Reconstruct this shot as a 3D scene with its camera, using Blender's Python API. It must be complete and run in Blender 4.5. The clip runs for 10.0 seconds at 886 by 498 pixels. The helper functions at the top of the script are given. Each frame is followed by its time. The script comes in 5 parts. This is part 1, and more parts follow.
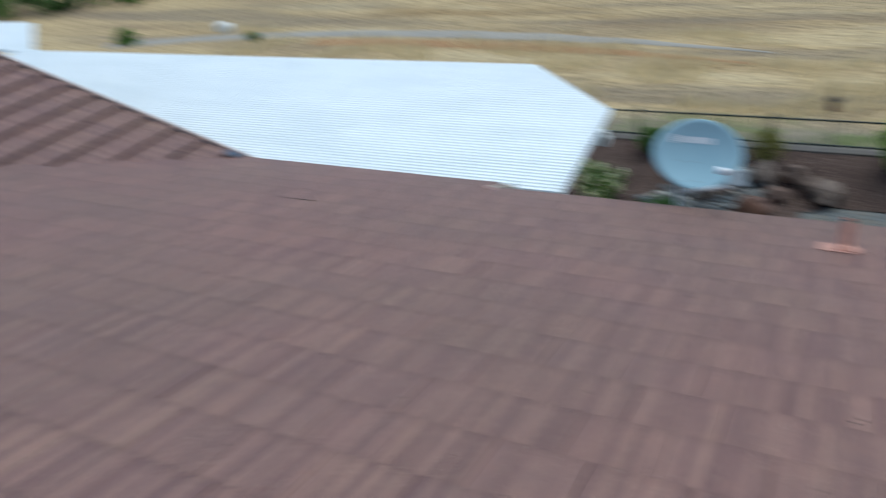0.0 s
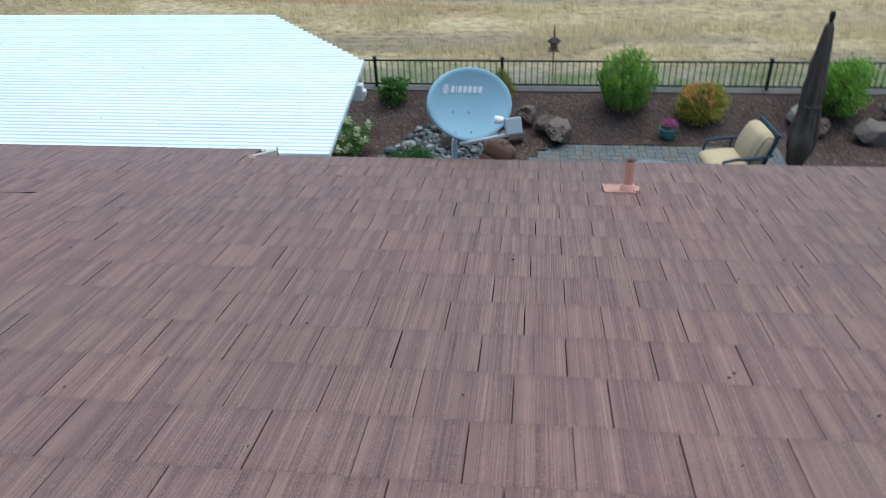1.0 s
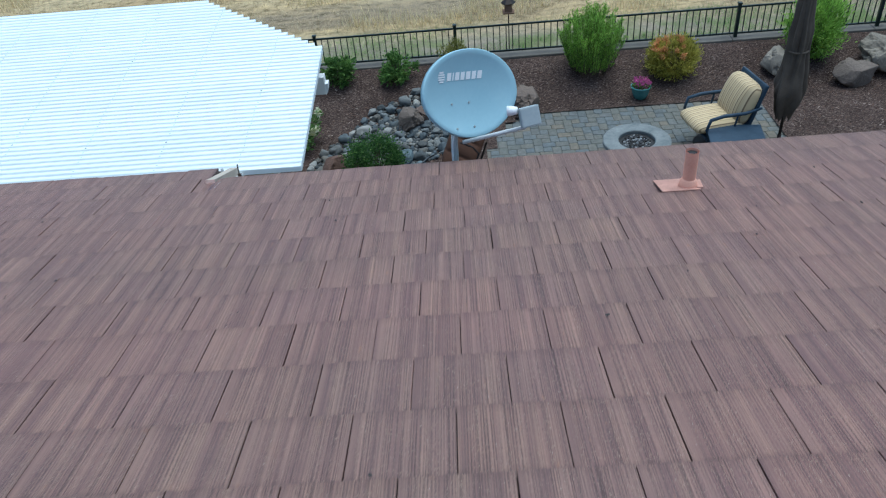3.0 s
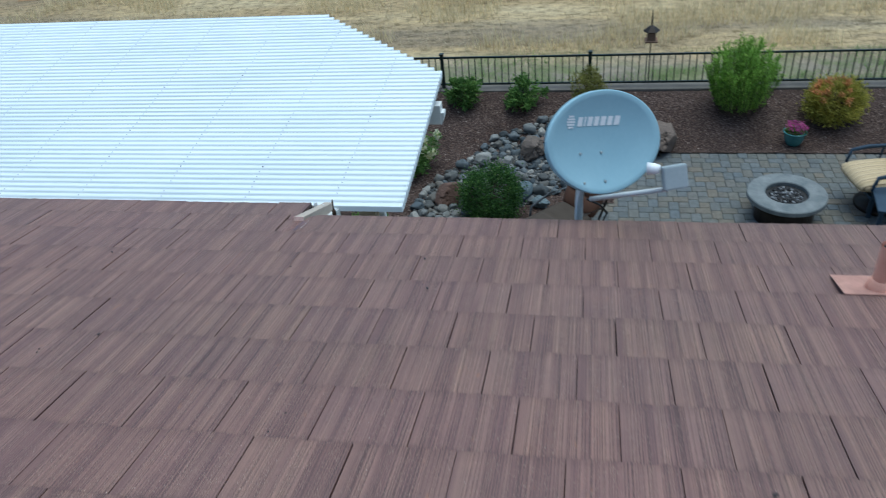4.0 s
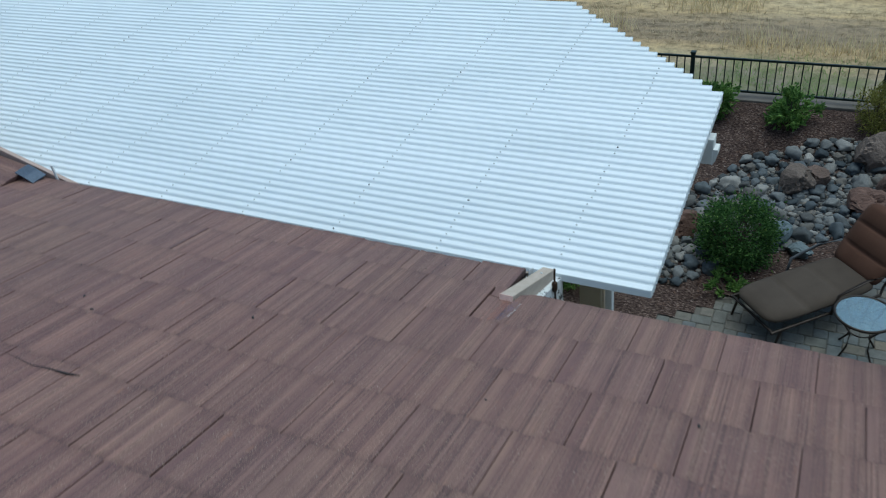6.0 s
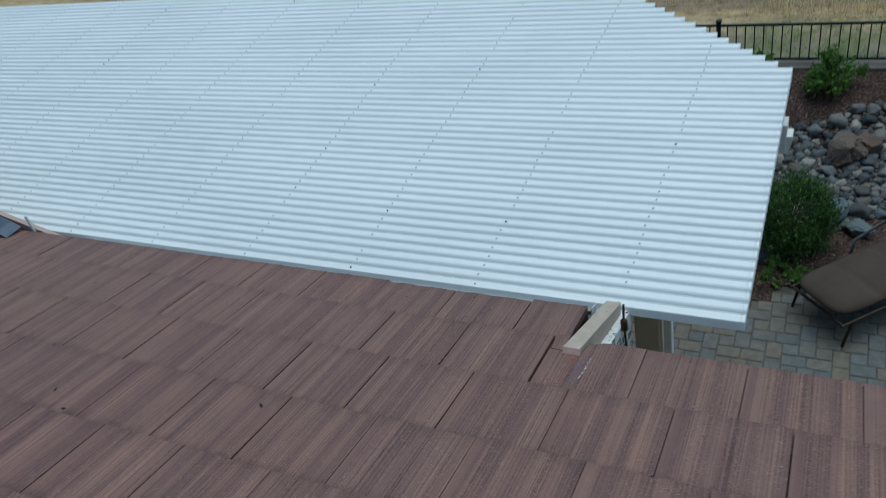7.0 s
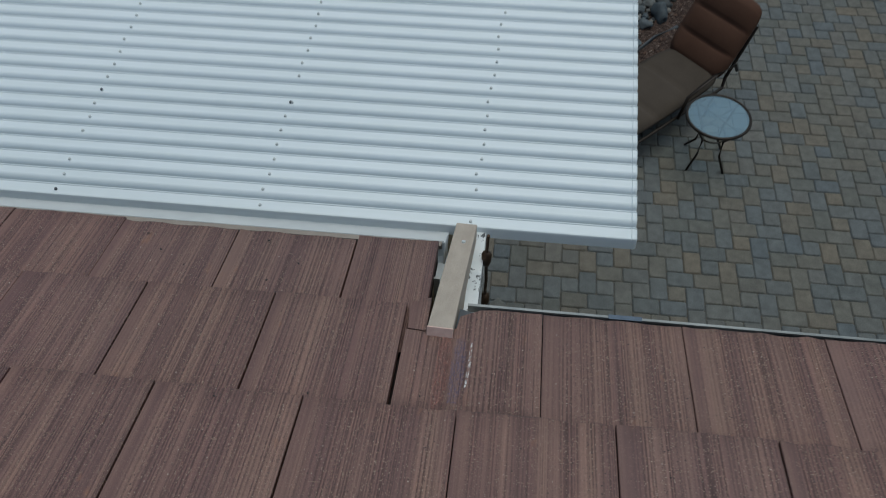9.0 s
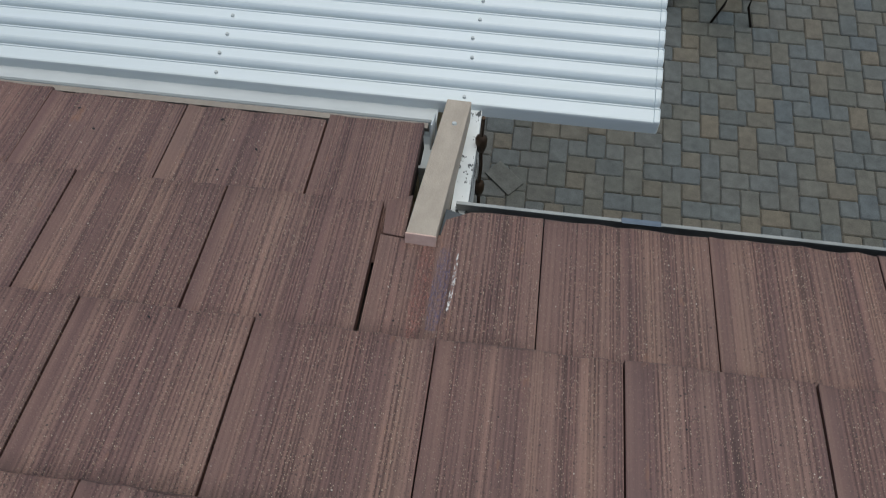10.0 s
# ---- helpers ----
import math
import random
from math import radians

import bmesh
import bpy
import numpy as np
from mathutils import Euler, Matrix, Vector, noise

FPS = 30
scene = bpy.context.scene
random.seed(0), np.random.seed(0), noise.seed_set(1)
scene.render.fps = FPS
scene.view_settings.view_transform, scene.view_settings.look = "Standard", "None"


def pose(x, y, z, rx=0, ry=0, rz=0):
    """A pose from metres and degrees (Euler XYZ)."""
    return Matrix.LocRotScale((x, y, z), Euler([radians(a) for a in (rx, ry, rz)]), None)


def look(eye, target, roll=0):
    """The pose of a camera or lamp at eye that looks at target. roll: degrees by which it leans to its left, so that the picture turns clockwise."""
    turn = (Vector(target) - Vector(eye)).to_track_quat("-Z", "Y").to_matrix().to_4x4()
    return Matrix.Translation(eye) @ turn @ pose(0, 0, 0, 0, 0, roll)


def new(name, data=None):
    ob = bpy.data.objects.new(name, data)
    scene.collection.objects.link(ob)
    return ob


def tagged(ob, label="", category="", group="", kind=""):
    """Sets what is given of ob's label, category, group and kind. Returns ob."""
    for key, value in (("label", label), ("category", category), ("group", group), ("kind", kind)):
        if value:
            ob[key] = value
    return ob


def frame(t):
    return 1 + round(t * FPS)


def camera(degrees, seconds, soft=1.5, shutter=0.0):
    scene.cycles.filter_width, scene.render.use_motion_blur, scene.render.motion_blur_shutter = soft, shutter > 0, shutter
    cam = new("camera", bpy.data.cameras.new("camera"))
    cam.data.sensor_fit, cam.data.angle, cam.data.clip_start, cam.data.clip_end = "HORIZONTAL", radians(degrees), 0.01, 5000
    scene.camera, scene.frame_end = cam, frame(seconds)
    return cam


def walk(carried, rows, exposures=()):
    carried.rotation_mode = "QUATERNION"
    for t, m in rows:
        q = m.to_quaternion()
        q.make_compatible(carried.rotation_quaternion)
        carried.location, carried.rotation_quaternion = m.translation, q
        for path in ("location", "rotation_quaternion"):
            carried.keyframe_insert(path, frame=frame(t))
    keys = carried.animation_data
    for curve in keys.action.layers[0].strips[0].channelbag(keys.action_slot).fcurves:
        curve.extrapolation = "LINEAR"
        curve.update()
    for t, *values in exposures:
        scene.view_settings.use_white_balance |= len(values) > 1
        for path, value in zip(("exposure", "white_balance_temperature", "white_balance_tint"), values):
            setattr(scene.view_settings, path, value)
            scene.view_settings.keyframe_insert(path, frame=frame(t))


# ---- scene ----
ROWS = [
    (0.0, 2.830, -5.804, 6.156, 30.24, -29.62, -7.77),
    (0.1, 2.790, -5.797, 6.187, 21.05, -32.20, -3.83),
    (0.2, 2.729, -5.784, 6.210, 13.93, -34.80, 0.94),
    (0.3, 2.627, -5.760, 6.173, 9.54, -36.61, 4.89),
    (0.4, 2.569, -5.714, 6.147, 8.28, -36.21, 7.60),
    (0.5, 2.515, -5.665, 6.127, 9.58, -35.52, 6.95),
    (0.6, 2.487, -5.571, 6.089, 10.55, -33.49, 4.71),
    (0.8, 2.403, -5.494, 6.061, 9.91, -33.26, -0.06),
    (1.0, 2.300, -5.433, 6.029, 7.64, -34.86, -2.54),
    (1.2, 2.206, -5.372, 6.014, 5.84, -35.44, -2.87),
    (1.4, 2.121, -5.313, 5.998, 6.93, -35.65, -3.59),
    (1.5, 2.079, -5.280, 5.988, 7.86, -35.63, -4.44),
    (1.6, 2.057, -5.232, 5.969, 8.52, -35.70, -4.50),
    (1.8, 1.975, -5.132, 5.935, 9.43, -37.34, -5.02),
    (2.0, 1.897, -5.044, 5.907, 9.74, -38.09, -6.63),
    (2.2, 1.820, -4.916, 5.877, 7.80, -37.92, -9.14),
    (3.3, 1.731, -4.203, 5.706, 1.39, -37.00, -4.37),
    (3.5, 1.735, -4.050, 5.652, 6.40, -36.27, -5.68),
    (3.8, 1.725, -3.803, 5.567, 11.89, -36.05, -6.28),
    (4.0, 1.715, -3.662, 5.555, 12.67, -35.70, -6.00),
    (4.5, 1.599, -3.329, 5.435, 22.10, -35.48, -4.73),
    (5.0, 1.486, -2.985, 5.352, 24.77, -35.53, -5.93),
    (5.3, 1.362, -2.819, 5.274, 25.92, -36.10, -5.80),
    (5.5, 1.300, -2.705, 5.254, 27.78, -35.63, -6.17),
    (5.7, 1.235, -2.556, 5.228, 29.36, -35.97, -6.33),
    (6.8, 0.841, -1.954, 5.050, 31.31, -34.52, -13.31),
    (7.0, 0.768, -1.844, 5.002, 31.91, -36.11, -13.75),
    (7.2, 0.661, -1.731, 4.981, 31.47, -37.93, -13.69),
    (7.5, 0.558, -1.596, 4.860, 31.95, -38.34, -16.54),
    (7.8, 0.484, -1.412, 4.831, 34.50, -43.54, -19.10),
    (8.0, 0.468, -1.373, 4.779, 33.61, -47.32, -18.32),
    (8.2, 0.419, -1.252, 4.799, 30.78, -53.40, -16.38),
    (8.5, 0.346, -1.167, 4.731, 17.75, -52.68, -7.03),
    (8.8, 0.237, -1.042, 4.687, 7.95, -52.82, -0.81),
    (9.0, 0.212, -0.986, 4.643, 7.79, -53.49, -1.61),
    (9.2, 0.194, -0.909, 4.595, 7.82, -55.32, -0.93),
    (9.5, 0.213, -0.807, 4.497, 9.04, -56.96, -2.51),
    (9.8, 0.216, -0.729, 4.480, 8.91, -64.27, -1.47),
    (10.0, 0.224, -0.736, 4.448, 9.22, -64.69, -1.87),
]


def aim(x, y, z, yaw, pitch, roll):
    a, b = radians(yaw), radians(pitch)
    way = Vector((-math.sin(a) * math.cos(b), math.cos(a) * math.cos(b), math.sin(b)))
    return look((x, y, z), Vector((x, y, z)) + way, roll)


EXPOSURES = [(0.0, 0.47, 5880, -1), (1.0, 0.71, 5630, -3), (2.0, 0.69, 5520, -4), (3.5, 0.63, 5470, -5), (4.0, 0.45, 5530, -5), (4.5, 0.37, 5530, -5), (5.5, 0.25, 5610, -6), (7.0, -0.13, 5740, -6), (7.5, -0.26, 5780, -6), (8.5, -0.40, 6080, -2), (9.5, -0.38, 6330, -2), (9.8, -0.32, 6380, -1), (10.0, -0.10, 6480, 1)]

cam = camera(59.28, 10.0, soft=1.0, shutter=0.4)
walk(cam, [(r[0], aim(*r[1:])) for r in ROWS],
     exposures=EXPOSURES)

# ---- light: a bright, evenly overcast evening sky ----
world = bpy.data.worlds.new("sky")
scene.world = world
world.use_nodes = True
wn = world.node_tree.nodes
sky = wn.new("ShaderNodeTexSky")
sky.sky_type = "NISHITA"
sky.sun_disc = False
sky.sun_elevation = radians(78)
sky.sun_rotation = radians(40)
sky.air_density, sky.dust_density, sky.ozone_density = 1.0, 3.0, 1.2
wn["Background"].inputs["Strength"].default_value = 0.12
world.node_tree.links.new(sky.outputs[0], wn["Background"].inputs["Color"])

sun_data = bpy.data.lights.new("sun", "SUN")
sun_data.energy, sun_data.angle, sun_data.color = 1.3, radians(60), (1.0, 0.96, 0.90)
sun = new("sun", sun_data)
sun.matrix_world = look((1.9, 2.3, 14), (0, 0, 0))


# ---- materials ----
TILEW = 0.3166                    # covering width of a roof tile


class Nodes:
    """A small builder of node materials."""

    def __init__(self, name, rough=0.8, metal=0.0, spec=0.3):
        self.m = bpy.data.materials.new(name)
        self.m.use_nodes = True
        self.t = self.m.node_tree
        self.b = self.t.nodes["Principled BSDF"]
        self.b.inputs["Roughness"].default_value = rough
        self.b.inputs["Metallic"].default_value = metal
        self.b.inputs["Specular IOR Level"].default_value = spec

    def add(self, kind, **values):
        n = self.t.nodes.new("ShaderNode" + kind)
        for key, value in values.items():
            if key == "op":
                n.operation = value
            else:
                n.inputs[key.replace("_", " ")].default_value = value
        return n

    def join(self, a, b):
        self.t.links.new(a, b)

    def where(self, scale=(1, 1, 1), kind="Object"):
        n, m = self.add("TexCoord"), self.add("Mapping")
        m.inputs["Scale"].default_value = scale
        self.join(n.outputs[kind], m.inputs["Vector"])
        return m.outputs[0]

    def noise(self, scale, at=None, detail=4.0, rough=0.55, w=None):
        n = self.add("TexNoise", Scale=scale, Detail=detail, Roughness=rough)
        if w is not None:
            n.noise_dimensions = "4D"
            self.join(w, n.inputs["W"])
        if at is not None:
            self.join(at, n.inputs["Vector"])
        return n.outputs["Fac"]

    def ramp(self, fac, stops):
        r = self.t.nodes.new("ShaderNodeValToRGB")
        e = r.color_ramp.elements
        while len(e) < len(stops):
            e.new(0.5)
        for el, (p, c) in zip(e, stops):
            el.position, el.color = p, (*c, 1)
        self.join(fac, r.inputs[0])
        return r.outputs[0]

    def mix(self, a, b, fac, how="MIX"):
        n = self.t.nodes.new("ShaderNodeMix")
        n.data_type, n.blend_type = "RGBA", how
        for sock, v in ((n.inputs[6], a), (n.inputs[7], b), (n.inputs[0], fac)):
            if isinstance(v, (int, float)):
                sock.default_value = v
            elif isinstance(v, tuple):
                sock.default_value = (*v, 1)
            else:
                self.join(v, sock)
        return n.outputs[2]

    def math(self, op, a, b=0.0):
        n = self.t.nodes.new("ShaderNodeMath")
        n.operation = op
        for sock, v in zip(n.inputs, (a, b)):
            if isinstance(v, (int, float)):
                sock.default_value = v
            else:
                self.join(v, sock)
        return n.outputs[0]

    def rnd(self):
        """A random number for each object and each loose piece."""
        a, b = self.add("ObjectInfo").outputs["Random"], self.add("NewGeometry").outputs["Random Per Island"]
        return self.math("FRACT", self.math("ADD", a, b))

    def colour(self, c):
        if isinstance(c, tuple):
            self.b.inputs["Base Color"].default_value = (*c, 1)
        else:
            self.join(c, self.b.inputs["Base Color"])
        return self

    def bump(self, height, strength=0.3, distance=0.01):
        n = self.add("Bump", Strength=strength, Distance=distance)
        self.join(height, n.inputs["Height"])
        self.join(n.outputs[0], self.b.inputs["Normal"])
        return self


def plain(name, a, b, scale=8.0, rough=0.7, metal=0.0, bump=0.15, fine=60.0, stretch=(1, 1, 1), spec=0.3, dist=0.004):
    """Paint, wood, metal or stone: two colours mixed at two scales, with fine relief."""
    k = Nodes(name, rough, metal, spec)
    at = k.where(stretch)
    big, small = k.noise(scale, at), k.noise(fine, at, 3.0)
    both = k.math("ADD", k.math("MULTIPLY", big, 0.65), k.math("MULTIPLY", small, 0.35))
    k.colour(k.ramp(both, [(0.32, a), (0.68, b)]))
    return k.bump(small, bump, dist).m


def varied(name, colours, rough=0.8, scale=10.0, fine=70.0, bump=0.3, dist=0.006, shift=0.25):
    """Many pieces in many colours: each piece takes its own, with mottling."""
    k = Nodes(name, rough)
    r = k.rnd()
    n = len(colours)
    stops = [(i / max(1, n - 1), c) for i, c in enumerate(colours)]
    base = k.ramp(r, stops)
    at = k.where()
    w = k.math("MULTIPLY", r, 40.0)
    big, small = k.noise(scale, at, 4.0, 0.6, w), k.noise(fine, at, 3.0, 0.6)
    dark = k.ramp(big, [(0.3, (1 - shift,) * 3), (0.7, (1 + 0.0,) * 3)])
    c = k.mix(base, dark, 1.0, "MULTIPLY")
    c = k.mix(c, k.ramp(small, [(0.3, (0.72,) * 3), (0.65, (1.0,) * 3)]), 0.8, "MULTIPLY")
    return k.colour(c).bump(small, bump, dist).m


def tile_material():
    """Combed concrete: colour bands and straight grooves the length of a tile, loose grit in the grooves, a smooth margin at one side."""
    k = Nodes("concrete_tile", 0.6, 0.0, 0.5)
    r = k.rnd()
    w = k.math("MULTIPLY", r, 91.0)
    uv = k.where((TILEW, 0.386, 1.0), "UV")
    shift = k.add("CombineXYZ")
    k.join(w, shift.inputs[0])
    k.join(k.math("MULTIPLY", w, 1.7), shift.inputs[1])
    moved = k.add("VectorMath", op="ADD")
    k.join(uv, moved.inputs[0])
    k.join(shift.outputs[0], moved.inputs[1])

    def along(sx, sy):
        m = k.add("Mapping")
        m.inputs["Scale"].default_value = (sx, sy, 1)
        k.join(moved.outputs[0], m.inputs["Vector"])
        return m.outputs[0]

    def grey(fac, stops):
        return k.ramp(fac, [(p, (v, v, v)) for p, v in stops])

    def cells(scale, sx, sy):
        v = k.add("TexVoronoi", Scale=scale)
        k.join(along(sx, sy), v.inputs["Vector"])
        pick = k.add("SeparateColor")
        k.join(v.outputs["Color"], pick.inputs[0])
        return v.outputs["Distance"], pick.outputs[0], pick.outputs[1]

    # broad bands: mauve-brown and tan, each running from butt to head
    band = k.noise(21.0, along(1.0, 0.022), 1.5, 0.5)
    c = k.ramp(band, [(0.30, (0.134, 0.073, 0.066)), (0.42, (0.149, 0.082, 0.072)), (0.48, (0.167, 0.094, 0.080)), (0.56, (0.192, 0.111, 0.092)), (0.72, (0.218, 0.131, 0.103))])
    tone = k.ramp(k.math("FRACT", k.math("MULTIPLY", r, 7.31)), [(0.0, (0.95, 0.93, 0.96)), (0.5, (1.0, 0.98, 0.97)), (1.0, (1.04, 1.02, 0.99))])
    c = k.mix(c, tone, 1.0, "MULTIPLY")
    cloud = k.noise(7.0, along(1.0, 0.8), 3.0, 0.6)
    c = k.mix(c, k.ramp(cloud, [(0.3, (0.90, 0.90, 0.93)), (0.6, (1.0, 1.0, 1.0)), (0.8, (1.05, 1.03, 0.99))]), 1.0, "MULTIPLY")
    wide = k.noise(0.55, k.add("NewGeometry").outputs["Position"], 3.0, 0.55)
    c = k.mix(c, k.ramp(wide, [(0.35, (0.93, 0.97, 0.95)), (0.5, (1.0, 1.0, 1.0)), (0.65, (1.05, 1.0, 1.01))]), 1.0, "MULTIPLY")
    at = k.add("SeparateXYZ")
    k.join(uv, at.inputs[0])
    margin = grey(k.math("DIVIDE", at.outputs[0], TILEW), [(0.0, 1), (0.89, 1), (0.94, 0.3), (1.0, 0.3)])
    group = grey(k.noise(26.0, along(1.0, 0.02), 1.0, 0.5), [(0.36, 0.5), (0.52, 1.0)])
    worn = grey(k.noise(9.0, along(1.0, 0.7), 3.0, 0.6), [(0.32, 0.55), (0.55, 1)])
    depth = k.math("MULTIPLY", margin, k.math("MULTIPLY", group, worn))
    # comb lines: coarse and fine, straight down the slope
    bent = k.math("ADD", k.math("MULTIPLY", at.outputs[0], 610.0), k.math("MULTIPLY", k.noise(38.0, along(1.0, 0.006), 1.0, 0.5), 26.0))
    ridge = k.math("ADD", k.math("MULTIPLY", k.math("SINE", k.math("ADD", bent, w)), 0.5), 0.5)
    fine = k.noise(330.0, along(1.0, 0.006), 1.0, 0.5)
    lines = k.math("ADD", k.math("MULTIPLY", ridge, 0.34), k.math("MULTIPLY", fine, 0.66))
    comb = k.ramp(lines, [(0.26, (0.44, 0.40, 0.41)), (0.38, (0.76, 0.74, 0.75)), (0.48, (0.98, 0.98, 0.98)), (0.56, (1.07, 1.07, 1.07)), (0.64, (1.23, 1.22, 1.21)), (0.74, (1.42, 1.40, 1.37))])
    c = k.mix(c, comb, k.math("ADD", k.math("MULTIPLY", depth, 0.78), k.math("MULTIPLY", margin, 0.12)), "MULTIPLY")
    # grit
    near, pick, other = cells(400.0, 1.0, 0.7)
    low = k.math("MULTIPLY", depth, grey(lines, [(0.50, 1.0), (0.62, 0.55)]))
    grain = k.math("MULTIPLY", grey(near, [(0.30, 1), (0.46, 0)]), low)
    dark = k.math("MULTIPLY", grain, grey(pick, [(0.30, 0.9), (0.34, 0)]))
    light = k.math("MULTIPLY", grain, grey(pick, [(0.66, 0), (0.70, 0.9)]))
    c = k.mix(c, (0.050, 0.034, 0.031), dark)
    c = k.mix(c, k.ramp(other, [(0.0, (0.26, 0.16, 0.12)), (0.6, (0.33, 0.235, 0.17)), (1.0, (0.52, 0.43, 0.33))]), light)
    far, pick2, other2 = cells(130.0, 1.0, 1.0)
    sparkle = k.math("MULTIPLY", grey(far, [(0.14, 1), (0.22, 0)]), grey(pick2, [(0.984, 0), (0.990, 0.8)]))
    c = k.mix(c, (0.62, 0.56, 0.48), k.math("MULTIPLY", sparkle, margin))
    pit = k.math("MULTIPLY", grey(far, [(0.18, 1), (0.28, 0)]), grey(pick2, [(0.03, 0.85), (0.05, 0)]))
    c = k.mix(c, (0.03, 0.022, 0.02), k.math("MULTIPLY", pit, margin))
    rusty = k.math("MULTIPLY", grey(k.noise(30.0, along(1.0, 0.35), 3.0, 0.6), [(0.66, 0.0), (0.76, 0.55)]), margin)
    c = k.mix(c, (0.27, 0.125, 0.07), rusty)
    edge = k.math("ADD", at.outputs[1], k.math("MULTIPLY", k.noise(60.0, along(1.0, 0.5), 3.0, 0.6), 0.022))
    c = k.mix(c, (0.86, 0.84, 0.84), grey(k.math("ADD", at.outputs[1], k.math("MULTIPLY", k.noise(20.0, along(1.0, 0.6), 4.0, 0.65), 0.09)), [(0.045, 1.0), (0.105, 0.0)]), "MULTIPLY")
    # drip-line dirt and contact shade below the next butt, both put into the colour
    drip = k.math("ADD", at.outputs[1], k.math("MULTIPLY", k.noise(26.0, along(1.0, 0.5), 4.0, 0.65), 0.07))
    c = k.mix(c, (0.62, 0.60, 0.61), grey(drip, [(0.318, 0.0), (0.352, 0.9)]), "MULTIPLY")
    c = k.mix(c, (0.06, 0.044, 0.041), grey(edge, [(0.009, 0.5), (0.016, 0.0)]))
    k.colour(c)
    h = k.math("ADD", k.math("MULTIPLY", k.math("MULTIPLY", lines, depth), 0.9), k.math("MULTIPLY", grain, 0.3))
    return k.bump(h, 0.7, 0.004).m


def cover_material():
    k = Nodes("white_sheet", 0.42, 0.0, 0.45)
    at = k.where((0.25, 1, 1))
    dirt, fine = k.noise(2.2, at, 5.0, 0.6), k.noise(45.0, k.where((0.1, 1, 1)), 3.0)
    c = k.ramp(dirt, [(0.3, (0.690, 0.755, 0.785)), (0.6, (0.765, 0.825, 0.855))])
    c = k.mix(c, k.ramp(fine, [(0.25, (0.93, 0.94, 0.91)), (0.6, (1, 1, 1))]), 0.6, "MULTIPLY")
    return k.colour(c).bump(fine, 0.05, 0.002).m


def leaf_material(name, dark, light, tip=None, rough=0.5):
    k = Nodes(name, max(rough, 0.65), 0.0, 0.15)
    r = k.rnd()
    stops = [(0.0, dark), (0.6, light)] + ([(0.93, light), (1.0, tip)] if tip else [(1.0, light)])
    c = k.ramp(r, stops)
    n = k.noise(3.0, k.where())
    c = k.mix(c, k.ramp(n, [(0.3, (0.7, 0.72, 0.7)), (0.7, (1.15, 1.12, 1.0))]), 1.0, "MULTIPLY")
    k.colour(c)
    through_light, both = k.add("BsdfTranslucent"), k.add("MixShader", Fac=0.4)
    k.join(c, through_light.inputs["Color"])
    k.join(k.b.outputs[0], both.inputs[1])
    k.join(through_light.outputs[0], both.inputs[2])
    k.join(both.outputs[0], k.t.nodes["Material Output"].inputs["Surface"])
    return k.m


def field_material():
    """Dry grass: straw, greener near the fence, bare earth in drifts."""
    k = Nodes("dry_grass_field", 0.95, 0.0, 0.1)
    at = k.where()
    band = k.noise(0.55, k.where((0.22, 1.0, 1.0)), 5.0, 0.6)
    c = k.ramp(band, [(0.27, (0.228, 0.178, 0.122)), (0.42, (0.304, 0.236, 0.144)), (0.55, (0.380, 0.296, 0.171)), (0.72, (0.455, 0.380, 0.243))])
    c = k.mix(c, (0.178, 0.109, 0.046), k.ramp(k.noise(0.33, k.where((0.22, 1.2, 1)), 3.0), [(0.55, (0, 0, 0)), (0.72, (0.7,) * 3)]))
    c = k.mix(c, (0.165, 0.142, 0.115), k.ramp(k.noise(0.6, k.where((0.12, 1.0, 1.3)), 4.0, 0.6), [(0.52, (0, 0, 0)), (0.62, (0.6,) * 3)]))
    tufts = k.noise(7.0, k.where((0.6, 1.0, 1.0)), 5.0, 0.65)
    c = k.mix(c, k.ramp(tufts, [(0.34, (0.52, 0.51, 0.46)), (0.5, (1.0, 1.0, 1.0)), (0.66, (1.28, 1.25, 1.18))]), 1.0, "MULTIPLY")
    far = k.add("SeparateXYZ")
    k.join(at, far.inputs[0])
    off = k.math("ADD", far.outputs[1], k.math("MULTIPLY", k.noise(0.8, at, 3.0), 1.2))
    strip = k.ramp(k.math("DIVIDE", off, 20.0), [(0.455, (1,) * 3), (0.50, (0,) * 3)])
    c = k.mix(c, (0.218, 0.201, 0.165), k.math("MULTIPLY", strip, 0.75))
    green = k.math("MULTIPLY", strip, k.ramp(k.noise(1.3, at, 5.0, 0.65), [(0.45, (0,) * 3), (0.60, (0.8,) * 3)]))
    c = k.mix(c, (0.132, 0.162, 0.063), green)
    blades = k.noise(26.0, k.where((1.0, 0.35, 1.0)), 5.0, 0.7)
    c = k.mix(c, k.ramp(blades, [(0.3, (0.75, 0.73, 0.7)), (0.5, (1.0,) * 3), (0.7, (1.15, 1.14, 1.1))]), 0.9, "MULTIPLY")
    return k.colour(c).bump(blades, 0.35, 0.02).m


def mulch_material():
    k = Nodes("bark_mulch", 0.95, 0.0, 0.12)
    at = k.where((1, 1.8, 1))
    chips, big = k.noise(34.0, at, 4.0, 0.75), k.noise(1.8, k.where(), 4.0)
    c = k.ramp(chips, [(0.34, (0.016, 0.012, 0.011)), (0.47, (0.064, 0.045, 0.039)), (0.58, (0.125, 0.092, 0.080)), (0.68, (0.320, 0.265, 0.235))])
    c = k.mix(c, k.ramp(big, [(0.3, (0.688, 0.654, 0.636)), (0.7, (1.15, 1.12, 1.1))]), 1.0, "MULTIPLY")
    return k.colour(c).bump(chips, 0.9, 0.03).m


